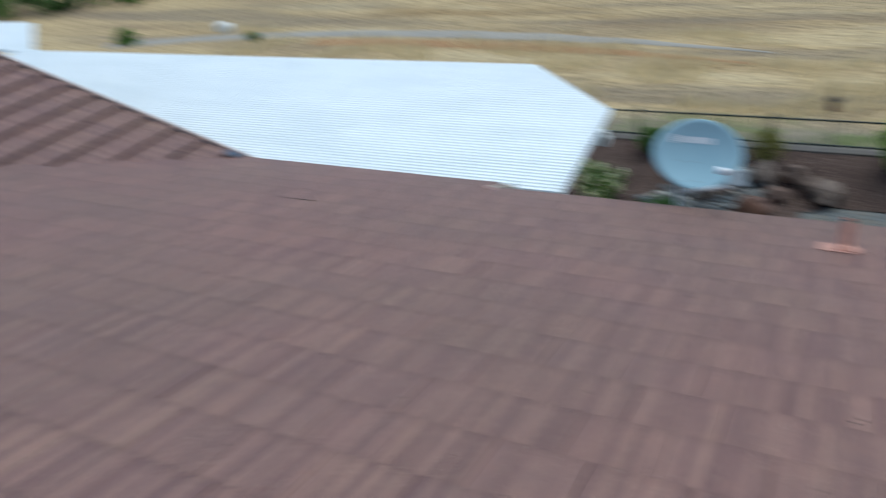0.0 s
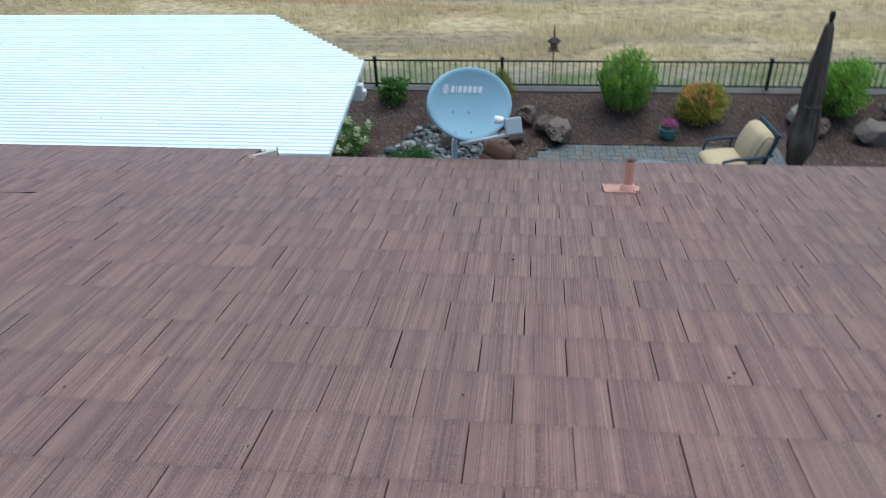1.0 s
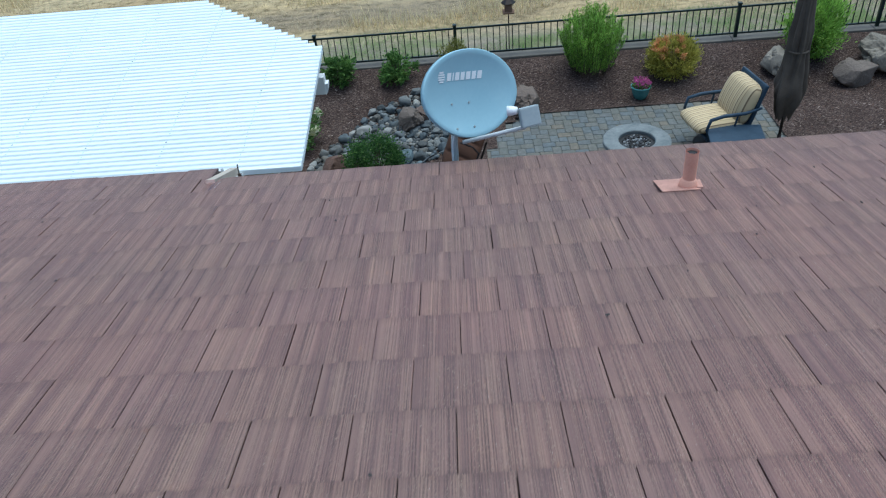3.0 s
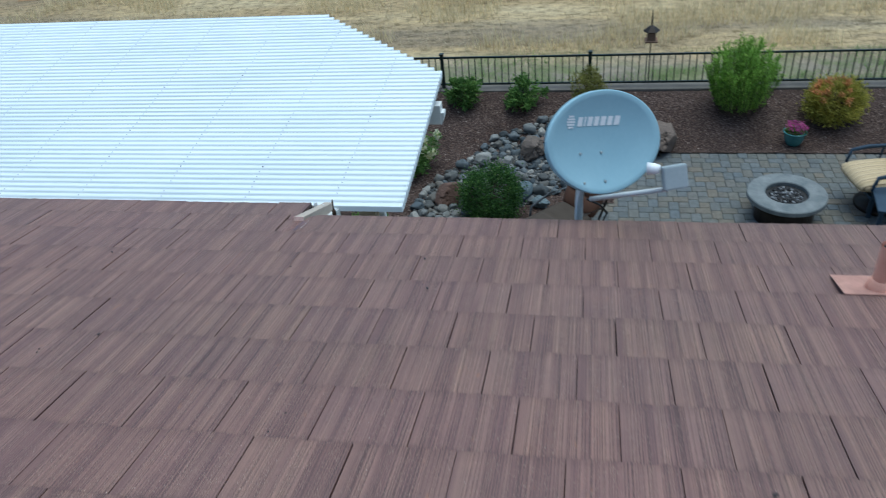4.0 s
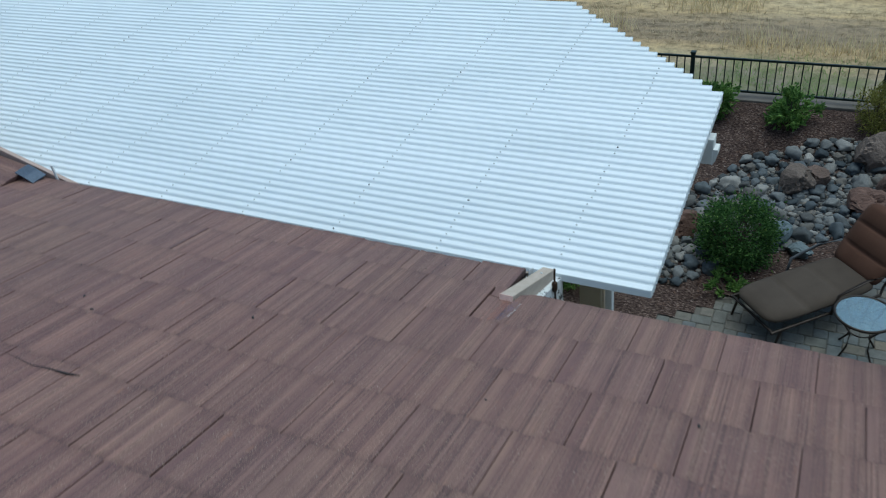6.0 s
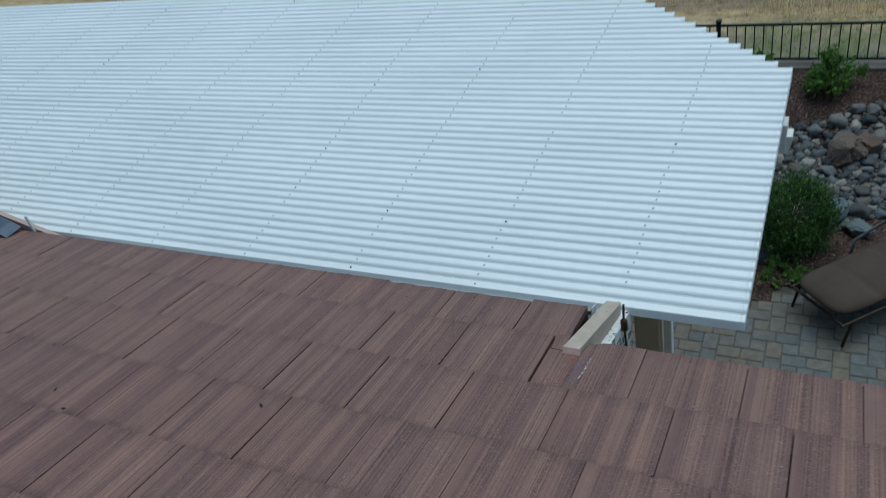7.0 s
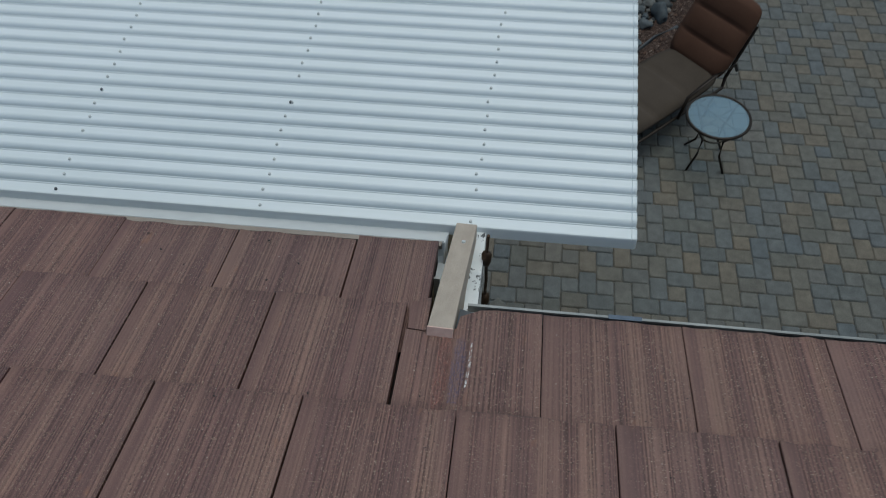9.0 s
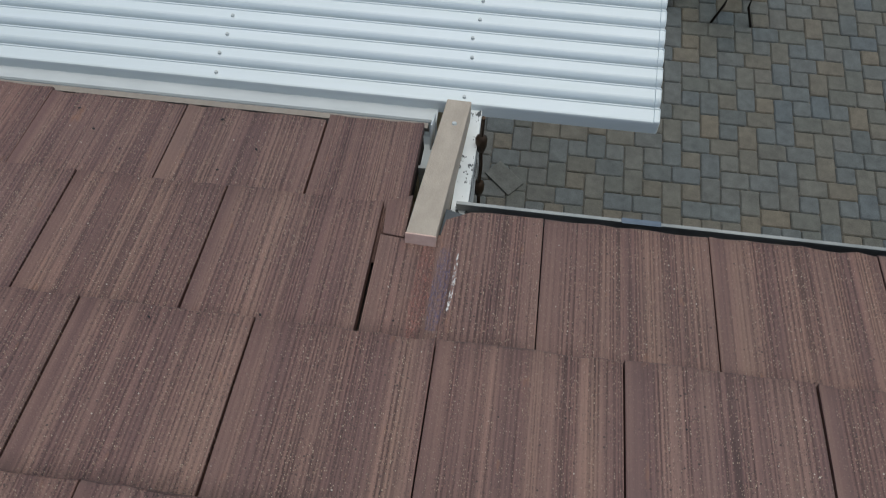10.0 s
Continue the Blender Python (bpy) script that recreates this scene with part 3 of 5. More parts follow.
part("fascia", boxed(-3.0, 0.03, 0.12, 0.145, EAVE - 0.34, EAVE - 0.13), BEIGE, house, "beige eave board")
part("soffit", boxed(XL + 0.5, XR - 0.4, -0.5, -0.062, EAVE - 0.32, EAVE - 0.3), BEIGE, house)


def gutter(x0, x1, y0, y1, top, deep):
    """An open metal trough with a rolled front lip."""
    t = 0.004
    pts = [(y0, top), (y0, top - deep), (y1 - 0.02, top - deep), (y1, top - deep * 0.45), (y1, top), (y1 - 0.009, top + 0.004), (y1 - 0.009, top - 0.004),
           (y1 - t, top - 0.006), (y1 - t, top - deep * 0.45), (y1 - 0.022, top - deep + t), (y0 + t, top - deep + t), (y0 + t, top)]
    return prism_x(pts, x0, x1)


g = part("gutter", gutter(0.13, XR, -0.034, 0.040, EAVE - 0.064, 0.1), OLDGUTTER, house, "white metal eave gutter, weathered")
part("gutter", prism_x([(0.15, 2.96), (0.15, 2.79), (0.321, 2.79), (0.334, 2.81), (0.334, 2.869), (0.370, 2.869), (0.370, 2.880), (0.334, 2.881), (0.330, 2.876), (0.330, 2.812), (0.318, 2.796),
                        (0.156, 2.796), (0.156, 2.96)], -2.85, 0.045), GUTTER, house, "white metal eave gutter under the patio cover")
part("drip_edge", prism_x([(0.236, 2.990), (0.250, 2.989), (0.254, 2.985), (0.254, 2.955), (0.251, 2.955), (0.250, 2.983), (0.236, 2.985)], -2.85, 0.04), DRIP, house, "beige metal drip edge")
part("paint_patch", prism_x([(0.0285, EAVE - 0.0595), (0.0405, EAVE - 0.0595), (0.0425, EAVE - 0.066), (0.0425, EAVE - 0.1), (0.0412, EAVE - 0.1), (0.0412, EAVE - 0.064)], 0.47, 0.55), VALLEY, house, "dark blue paint patch on the gutter lip")
# near-black filler box that puts the trough's shade in as colour
part("gutter_litter", boxed(0.14, XR - 0.1, -0.028, 0.029, EAVE - 0.155, EAVE - 0.115, 0.004), DARKGAP, house, "dark filler strip for the shade inside the gutter")
part("eave_return", prism_x([(0.0, EAVE - 0.085), (0.385, 2.885), (0.385, 2.70), (0.0, EAVE - 0.34)], 0.118, 0.152), DIRTY, house, "white board with dirt marks at the step of the eave")
part("barge_board", prism([(-2.86, wing_z(-2.86) - 0.13), (-2.86, wing_z(-2.86) + 0.012), (-9.0, wing_z(-9.0) + 0.012), (-9.0, wing_z(-9.0) - 0.13)], 0.24, 0.265),
     BARGE, house, "pinkish-beige board along the gable edge")
part("valley_flashing", prism([(-3.23, 3.105), (-3.16, 3.08), (-3.10, 3.05), (-3.10, 3.043), (-3.16, 3.072), (-3.23, 3.097)], 0.12, 0.222), VALLEY, house,
     "dark bluish metal valley flashing end")
part("flashing_tab", boxed(-3.03, -3.015, 0.226, 0.234, 2.98, 3.12), TRIMWHITE, house, "small white metal tab")
part("wall", boxed(-12.5, -3.4, -0.28, -0.1, 0, 2.75), STUCCO, house, "beige stucco wing wall")

# ---- the patio cover: corrugated white sheets on rafters, a beam and posts ----
cover = thing("patio_cover", "white ribbed patio cover with rows of screws on timber rafters", "patio cover")
CZ, CS, PER = 2.856, 0.1409, 0.0537


def cover_end(y):
    """Where a corrugation ends on the garden side: a cut-off corner, then the far edge."""
    return float(np.interp(y, [1.94, 2.9], [0.585, -0.58])) if y > 1.94 else 0.568 + 0.012 * y


RIB = [(0.03, -0.046), (0.14, -0.041), (0.165, -0.032), (0.19, -0.0245), (0.22, -0.0178), (0.26, -0.0120), (0.305, -0.0073), (0.36, -0.0038), (0.425, -0.0012), (0.50, 0.0), (0.92, 0.0005),
       (0.94, 0.0028), (0.99, 0.0028), (1.0, 0.0008), (0.995, -0.004), (0.84, -0.009), (0.82, -0.046)]
FIRST = [(0.20, -0.036), (0.295, -0.005), (0.33, -0.0008), (0.40, 0.0)] + RIB[9:]


def lobes(y0, ends, left, prof=RIB):
    """One rounded rib with a small folded end."""
    vs, fs = [], []
    x1 = ends(y0 + PER / 2)
    n = len(prof)
    for x, lift, pinch in ((left, 0.0, 0.0), (x1 - 0.0165, 0.0, 0.0), (x1 - 0.0155, -0.0022, 0.0), (x1 - 0.0145, 0.0014, 0.0), (x1 - 0.006, 0.0014, 0.0), (x1 - 0.002, 0.0, 0.05), (x1, -0.003, 0.16)):
        for u, h in prof:
            v = u + (0.62 - u) * pinch
            yy = y0 + PER * v
            vs.append((x, yy, CZ + CS * yy + h + (lift if h > -0.02 else 0.0)))
    for a in range(6):
        for k in range(n - 1):
            fs.append((a * n + k, a * n + k + 1, (a + 1) * n + k + 1, (a + 1) * n + k))
        fs.append((a * n + n - 1, a * n, (a + 1) * n, (a + 1) * n + n - 1))
    fs += [tuple(range(n)), tuple(range(7 * n - 1, 6 * n - 1, -1))]
    return vs, fs


y, rows_left = 0.355, 48
while rows_left > 0:
    n = min(13, rows_left)
    for q in range(n):
        ob = new("slat", sheet_mesh("slat", *lobes(y + PER * q, cover_end, -10.4 + 0.004 * (q % 3), FIRST if rows_left == 48 and q == 0 else RIB), SHEET))
        ob.parent = cover
    y, rows_left = y + PER * n, rows_left - n
for q in range(22):
    ob = new("slat", sheet_mesh("slat", *lobes(y + 0.002 + PER * q, lambda v: -9.95 - (v - 2.95) * 1.2, -15.0), SHEET))
    ob.parent = cover
RAFTERS = [0.085 - 0.617 * i for i in range(17)]
for i, x in enumerate(RAFTERS):
    bm = prism_x([(0.40, CZ + CS * 0.40 - 0.033), (2.9 if i else 2.35, CZ + CS * (2.9 if i else 2.35) - 0.031),
                  (2.9 if i else 2.35, CZ + CS * (2.9 if i else 2.35) - 0.17), (0.40, CZ + CS * 0.40 - 0.10)], x, x + 0.04)
    part("rafter", bm, TRIMWHITE, cover, "white-painted rafter")
beam = boxed(-10.3, 0.60, 1.71, 1.80, 2.80, 2.96, 0.006)
part("beam", beam, TRIMWHITE, cover, "white-painted cross beam")
part("beam_end", prism([(0.598, 2.895), (0.625, 2.895), (0.625, 2.865), (0.617, 2.83), (0.598, 2.79)], 1.715, 1.795), TRIMWHITE, cover, "shaped white beam end")
for x in (-0.19, -3.6, -7.0, -10.2):
    part("post", boxed(x, x + 0.155, 1.68, 1.835, 0, 2.80, 0.008), BEIGE, cover, "square beige post")
    part("post_base", boxed(x - 0.02, x + 0.175, 1.66, 1.855, 0, 0.12, 0.008), BEIGE, cover)
part("downpipe", boxed(-0.015, 0.035, 1.70, 1.76, 0.0, 2.80, 0.008), TRIMWHITE, cover, "white square downpipe")

screws = bmesh.new()
rng = random.Random(5)
for x in RAFTERS:
    for i in range(48):
        yy = 0.355 + PER * (i + 0.62)
        xx = x + 0.02 + (yy - 0.4) * 0.045 + rng.uniform(-0.005, 0.005)
        if xx < cover_end(yy) - 0.02 and rng.random() < 0.93:
            bmesh.ops.create_cone(screws, segments=6, radius1=0.0052, radius2=0.004, depth=0.005, cap_ends=True,
                                  matrix=Matrix.Translation((xx, yy, CZ + CS * yy + 0.002)))
ob = part("screws", screws, SCREW, cover, "rows of small grey roofing screws")
tagged(ob, kind="stuff")
rust = bmesh.new()
for i in range(16):
    x, j = rng.choice(RAFTERS[:8]), rng.randrange(48)
    yy = 0.355 + PER * (j + 0.62)
    xx = x + 0.02 + (yy - 0.4) * 0.045
    if xx < cover_end(yy) - 0.02:
        bmesh.ops.create_cone(rust, segments=7, radius1=0.0052, radius2=0.004, depth=0.005, cap_ends=True,
                              matrix=Matrix.Translation((xx, yy, CZ + CS * yy + 0.003)))
ob = part("washer", rust, SLEEVE, cover, "dark screw washers")
tagged(ob, kind="stuff")


# ---- things on the roof ----
def sloped(x, y, lift=0.0):
    """A pose on the roof: x along the eave, y up the slope, z off the tiles."""
    return Matrix.Translation((x, y, roof_z(y) + lift)) @ Matrix.Rotation(-ANGLE, 4, "X")


bracket = thing("roof_bracket", "beige painted timber that carries the patio cover from the roof edge", "bracket")
A, B = Vector((0.079, -0.098, EAVE + 0.044)), Vector((0.098, 0.352, 2.947))
d = (B - A).normalized()
side = Vector((1, 0.0, 0)) - d * d.x
side.normalize()
m = Matrix((side, d, side.cross(d))).transposed().to_4x4()
m.translation = A
part("timber", boxed(-0.029, 0.029, 0, (B - A).length, -0.088, 0, 0.003, m=m), WOOD, bracket)
part("timber_end", boxed(-0.03, 0.03, -0.004, -0.0005, -0.03, 0.001, 0.001, m=m), ENDGRAIN, bracket, "raw pinkish sawn end")
for yy in (0.385,):
    bm = bmesh.new()
    bmesh.ops.create_cone(bm, segments=10, radius1=0.006, radius2=0.005, depth=0.004, cap_ends=True, matrix=m @ Matrix.Translation((0.004, yy, 0.002)))
    part("bolt", bm, GALV, bracket)
part("strap", boxed(-0.044, -0.040, 0.345, 0.395, -0.05, 0.016, 0.001, m=m), GALV, bracket, "small grey metal strap")
bm = bmesh.new()
vs = [bm.verts.new(m @ Vector(p)) for p in ((0.031, 0.03, -0.020), (0.10, 0.075, -0.023), (0.125, 0.10, -0.034), (0.031, 0.115, -0.026), (0.031, 0.03, -0.032), (0.10, 0.075, -0.034), (0.125, 0.10, -0.046), (0.031, 0.115, -0.038))]
for f in ((0, 1, 2, 3), (7, 6, 5, 4), (0, 4, 5, 1), (1, 5, 6, 2), (2, 6, 7, 3), (3, 7, 4, 0)):
    bm.faces.new([vs[i] for i in f])
part("boot", bm, SLEEVE, bracket, "dark lead flashing tucked under the timber")

chain = thing("rain_chain", "brown metal rain chain hanging from the eave corner", "rain chain")
part("rod", tubed([(0.160, 0.250, 3.03 - 0.1 * i) if i % 2 else (0.163, 0.252, 3.03 - 0.1 * i) for i in range(30)], 0.0048, 6), CHAIN, chain, "thin dark rod")
for i in range(14):
    z = 2.93 - 0.205 * i
    part("cup", tubed([(0.161, 0.251, z + 0.03), (0.161, 0.251, z + 0.02), (0.161, 0.251, z - 0.01), (0.161, 0.251, z - 0.03), (0.161, 0.251, z - 0.034)], [0.005, 0.014, 0.0135, 0.009, 0.004], 8), CHAIN, chain,
         "dark twisted metal cup", True)
part("basin", boxed(0.10, 0.25, 0.12, 0.28, 0.0, 0.14, 0.01), CHAIN, chain, "dark basin at the foot")

pipe = thing("vent_pipe", "salmon-painted plumbing vent pipe with a flashing plate on the roof", "vent pipe", pose(2.94, -0.87, roof_z(-0.87)))
bm = bmesh.new()
tube(bm, [(0, 0, -0.06), (0, 0, 0.02), (0, 0, 0.222)], [0.035, 0.035, 0.035], 20, False)
tube(bm, [(0, 0, 0.222), (0, 0, 0.08)], [0.029, 0.029], 20, False)
part("pipe", bm, SALMON, pipe, smooth=True)
# black disc near the top: the shade down the pipe, put in as colour
part("bore", tubed([(0, 0, 0.205), (0, 0, 0.21)], 0.029, 16), BLACK, pipe, "black disc for the shade inside the pipe")
part("collar", tubed([(0, 0, -0.02), (0, 0, 0.03), (0, 0, 0.045), (0, 0, 0.055)], [0.058, 0.048, 0.041, 0.036], 20), SALMON, pipe, smooth=True)
tilt = Matrix.Rotation(-ANGLE, 4, "X")
part("flashing", boxed(-0.155, 0.05, -0.075, 0.14, 0.0, 0.005, 0.003, m=tilt), FLASHING, pipe, "dusty salmon-painted flashing plate")
part("flashing_lap", boxed(0.04, 0.075, -0.05, 0.09, -0.001, 0.012, 0.004, m=tilt @ Matrix.Rotation(radians(-9), 4, "Z")), FLASHING, pipe)

# the dish: an oval bowl on a mast, with an arm and a receiver
dish = thing("satellite_dish", "blue-grey oval satellite dish on a mast at the eave", "satellite dish")
DC = Vector((1.822, 0.207, 3.46))
AZ, EL, SKEW = 0.764, 0.359, -0.286
DN = Vector((math.sin(AZ) * math.cos(EL), -math.cos(AZ) * math.cos(EL), math.sin(EL)))
ex = Vector((0, 0, 1)).cross(DN).normalized()
ey = DN.cross(ex)
dx, dy = ex * math.cos(SKEW) + ey * math.sin(SKEW), ey * math.cos(SKEW) - ex * math.sin(SKEW)
DM = Matrix((dx, dy, DN)).transposed().to_4x4()
DM.translation = DC
HW, HH, DEEP = 0.398, 0.279, 0.06


def oval(u, a, back=0.0):
    """A point of the bowl, u from the middle to the rim."""
    x, y = HW * u * math.cos(a), HH * u * math.sin(a)
    if math.sin(a) < 0:
        x *= 1 - 0.10 * (u * math.sin(a)) ** 2
    return Vector((x, y, -DEEP * (1 - u * u) - back))


bm = bmesh.new()
N, R = 56, 10
front = [[bm.verts.new(oval(max(0.001, j / R), 2 * math.pi * i / N)) for i in range(N)] for j in range(R + 1)]
lip = [bm.verts.new(oval(1.0, 2 * math.pi * i / N) * 1.022 + Vector((0, 0, -0.004))) for i in range(N)]
lip2 = [bm.verts.new(oval(1.0, 2 * math.pi * i / N) * 1.022 + Vector((0, 0, -0.028))) for i in range(N)]
backr = [[bm.verts.new(oval(max(0.001, j / R), 2 * math.pi * i / N, 0.012)) for i in range(N)] for j in range(R, -1, -1)]
rings = front + [lip, lip2] + backr
for a, b in zip(rings, rings[1:]):
    for i in range(N):
        bm.faces.new((a[i], a[(i + 1) % N], b[(i + 1) % N], b[i]))
bmesh.ops.transform(bm, matrix=DM, verts=bm.verts)
reflector = part("reflector", bm, DISH, dish, "blue-grey painted bowl with white print", True)


def bowl(x, y):
    return -DEEP * (1 - (x / HW) ** 2 - (y / HH) ** 2)


def patch(x0, x1, y0, y1, skew=0.0, lift=0.003):
    """A thin printed bar that follows the bowl."""
    bm = bmesh.new()
    q = [bm.verts.new(DM @ Vector((x + skew * (y - y0), y, bowl(x, y) + lift))) for x, y in ((x0, y0), (x1, y0), (x1, y1), (x0, y1))]
    bm.faces.new(q)
    return bm


bx0 = -0.175
for i, w in enumerate((0.037, 0.012, 0.037, 0.034, 0.037, 0.034, 0.037)):
    part("printed_bar", patch(bx0, bx0 + w, 0.092, 0.142, 0.12), WHITE, reflector)
    bx0 += w + 0.0125
for i in range(5):
    yy = 0.084 + 0.0145 * i
    w = 0.032 * math.sqrt(max(0.15, 1 - ((i - 2) / 2.6) ** 2))
    part("emblem_band", patch(-0.225 - w, -0.225 + w, yy, yy + 0.010), WHITE, reflector)
for x in (-0.145, 0.01):
    for y in (-0.056, -0.215):
        bm = bmesh.new()
        bmesh.ops.create_cone(bm, segments=12, radius1=0.0085, radius2=0.007, depth=0.006, cap_ends=True, matrix=DM @ Matrix.Translation((x, y, bowl(x, y) + 0.004)))
        part("bolt", bm, LNBGREY, reflector)
MB = Vector((1.68, 0.13, 2.86))
top = DM @ Vector((-0.03, -0.09, -0.12))
part("mast", tubed([MB, Vector((1.68, 0.14, 3.12)), Vector((1.69, 0.16, 3.24)), top], 0.024, 14), GALV, dish, "pale grey steel mast", True)
part("foot_plate", boxed(1.60, 1.76, 0.072, 0.11, 2.78, 2.96, 0.003), GALV, dish)
part("back_bracket", boxed(-0.08, 0.08, -0.2, 0.03, -0.16, -0.085, 0.01, m=DM), LNBGREY, dish)
a0, a1 = DM @ Vector((-0.10, -0.305, -0.02)), DM @ Vector((0.055, -0.235, 0.40))
part("arm", tubed([a0, a0.lerp(a1, 0.5), a1], 0.0145, 8), GALV, dish, "pale grey feed arm", True)
fn = Vector((0.30, -0.86, 0.42)).normalized()
fx = Vector((0, 0, 1)).cross(fn).normalized()
LM = Matrix((fx, fn.cross(fx), fn)).transposed().to_4x4()
LM.translation = DM @ Vector((0.052, -0.172, 0.44))
rec = part("receiver", boxed(-0.058, 0.070, -0.062, 0.062, -0.022, 0.022, 0.01, m=LM), LNBGREY, dish, "grey plastic receiver box")
part("feed_horn", tubed([LM @ Vector((-0.06, 0.05, -0.015)), LM @ Vector((-0.085, 0.055, -0.03)), LM @ Vector((-0.115, 0.06, -0.045))], [0.022, 0.029, 0.032], 14), WHITE, rec, "white feed horn", True)
part("cable", tubed([a0 + Vector((-0.02, 0.03, -0.02)), Vector((1.80, 0.10, 3.12)), Vector((1.84, 0.13, 3.05)), Vector((1.80, 0.13, 2.95)), Vector((1.74, 0.12, 2.9))], 0.006, 6), BLACK, dish, "black cable")
part("cable", tubed([MB + Vector((0.02, -0.02, 0.42)), MB + Vector((-0.01, -0.033, 0.3)), MB + Vector((-0.02, -0.03, 0.12))], 0.005, 6), WHITE, dish, "white cable tied to the mast")

# chalk lines on the tile below the bracket
chalk = thing("chalk_marks", "red, blue and white chalk lines drawn on a roof tile", "chalk marks")
CHALKS = [("red", (0.36, 0.15, 0.12), 0.098, 0.21, 0.034), ("blue", (0.11, 0.12, 0.22), 0.130, 0.19, 0.030), ("white", (0.72, 0.70, 0.68), 0.153, 0.135, 0.0065)]
for name, col, x, ln, wd in CHALKS:
    k = Nodes(name + "_chalk", 0.95)
    dots = k.noise(240.0, k.where((1, 0.35, 1)), 3.0, 0.7)
    k.b.inputs["Alpha"].default_value = 1.0
    k.join(k.ramp(dots, [(0.42, (0,) * 3), (0.72, (0.6,) * 3)] if name != "white" else [(0.44, (0,) * 3), (0.62, (0.9,) * 3)]), k.b.inputs["Alpha"])
    k.colour(col)
    bm = bmesh.new()
    M = sloped(x, -0.12)
    strip = []
    for i in range(9):
        u = i / 8
        w = wd * (0.45 + 0.55 * math.sin(math.pi * (0.1 + 0.8 * u))) / 2
        cx = 0.002 * math.sin(3 * u) - 0.004 * u
        yy = -ln * u - (0.0 if name != "white" else 0.01)
        strip.append([bm.verts.new(M @ Vector((cx + s * w, yy, 0.0035 - 0.0012 * u))) for s in (-1, 1)])
    for a, b in zip(strip, strip[1:]):
        bm.faces.new((a[0], a[1], b[1], b[0]))
    part("chalk_line", bm, k.m, chalk, name + " chalk line")

# a dark split along one tile course
bm = bmesh.new()
pts = [(-1.325, -1.296), (-1.29, -1.300), (-1.25, -1.303), (-1.21, -1.309), (-1.16, -1.315), (-1.12, -1.309), (-1.08, -1.303), (-1.04, -1.303), (-1.0, -1.301), (-0.955, -1.290)]
tube(bm, [(x, y, roof_z(y) + 0.0015) for x, y in pts], [0.0004, 0.0007, 0.0009, 0.0012, 0.0012, 0.0016, 0.0020, 0.0030, 0.0036, 0.0010], 6)
tagged(part("split_tile_edge", bm, BLACK), "thin dark split along a broken roof tile", "crack")
rng = random.Random(8)
debris = bmesh.new()
for _ in range(60):
    x, y = rng.uniform(-2.5, 4.2), -rng.random() ** 0.8 * 4.6
    s = rng.choice((0.002, 0.003, 0.004, 0.005))
    bmesh.ops.create_icosphere(debris, subdivisions=1, radius=s, matrix=Matrix.Translation((x, y, roof_z(y) + 0.002)) @ Matrix.Rotation(rng.random() * 3, 4, "Z") @ Matrix.Diagonal((rng.uniform(1, 2.2), 1, 0.6, 1)))
for x, y in ((3.55, -2.166), (3.606, -2.257), (3.026, -3.366), (3.0, -3.40)):
    bmesh.ops.create_icosphere(debris, subdivisions=1, radius=0.0055, matrix=Matrix.Translation((x, y, roof_z(y) + 0.003)) @ Matrix.Diagonal((1.6, 1, 0.6, 1)))
for x, y in ((-0.72, 0.16), (-0.66, 0.10), (-0.40, 0.17), (-0.30, 0.09), (-0.36, 0.02), (-0.58, 0.05), (-0.17, -0.31), (0.06, -0.29)):
    bmesh.ops.create_icosphere(debris, subdivisions=1, radius=rng.uniform(0.0018, 0.0032),
                               matrix=Matrix.Translation((x, y, roof_z(y) + 0.0005)) @ Matrix.Rotation(rng.random() * 3, 4, "Z") @ Matrix.Diagonal((rng.uniform(1, 2), 1, 0.5, 1)))
tagged(part("roof_debris", debris, BLACK), "scattered dark bits of dry leaf on the roof tiles", "debris", kind="stuff")

# ---- garden: stones, boulders, plants ----
rng = random.Random(21)
STONES = [finish("river_stone", rock(rng, (1, rng.uniform(0.6, 0.95), rng.uniform(0.5, 0.8)), 0.3, 3, 0.22, rng.choice((3, 6, 9))), STONE, True) for _ in range(10)]


def in_creek(x, y):
    """The dry creek of stones, which bends from beside the cover towards the big boulders."""
    cx = np.interp(y, [3.9, 4.6, 5.3, 6.0, 6.6, 7.1], [-0.35, 0.05, 0.55, 0.92, 1.1, 1.6])
    wide = np.interp(y, [3.9, 4.6, 5.3, 6.0, 6.6, 7.1], [0.30, 0.58, 0.95, 0.88, 0.75, 0.25])
    return abs(x - cx) < wide


placed = []
tries = 0
while len(placed) < 300 and tries < 30000:
    tries += 1
    y = rng.uniform(4.0, 7.05)
    x = rng.uniform(-0.9, 2.1)
    if not in_creek(x, y) or on_patio(x, y, -0.05):
        continue
    edge = not (in_creek(x - 0.22, y) and in_creek(x, min(7.09, y + 0.2)))
    s = rng.uniform(0.14, 0.24) if len(placed) < 110 else rng.uniform(0.10, 0.17) if edge or len(placed) < 210 else rng.uniform(0.05, 0.10)
    if any((x - px) ** 2 + (y - py) ** 2 < (0.40 * (s + ps)) ** 2 for px, py, ps in placed):
        continue
    placed.append((x, y, s))
    ob = new("river_stone", rng.choice(STONES))
    ob.matrix_basis = Matrix.Translation((x, y, bed_height(x, y))) @ Euler((rng.uniform(-0.2, 0.2), rng.uniform(-0.2, 0.2), rng.random() * 6.3)).to_matrix().to_4x4() @ Matrix.Scale(s, 4)
    tagged(ob, "smooth grey river stone in the dry creek bed", "stone", "river stones in the dry creek")
pv, pf = [], []
base = bmesh.new()
bmesh.ops.create_icosphere(base, subdivisions=1, radius=1.0)
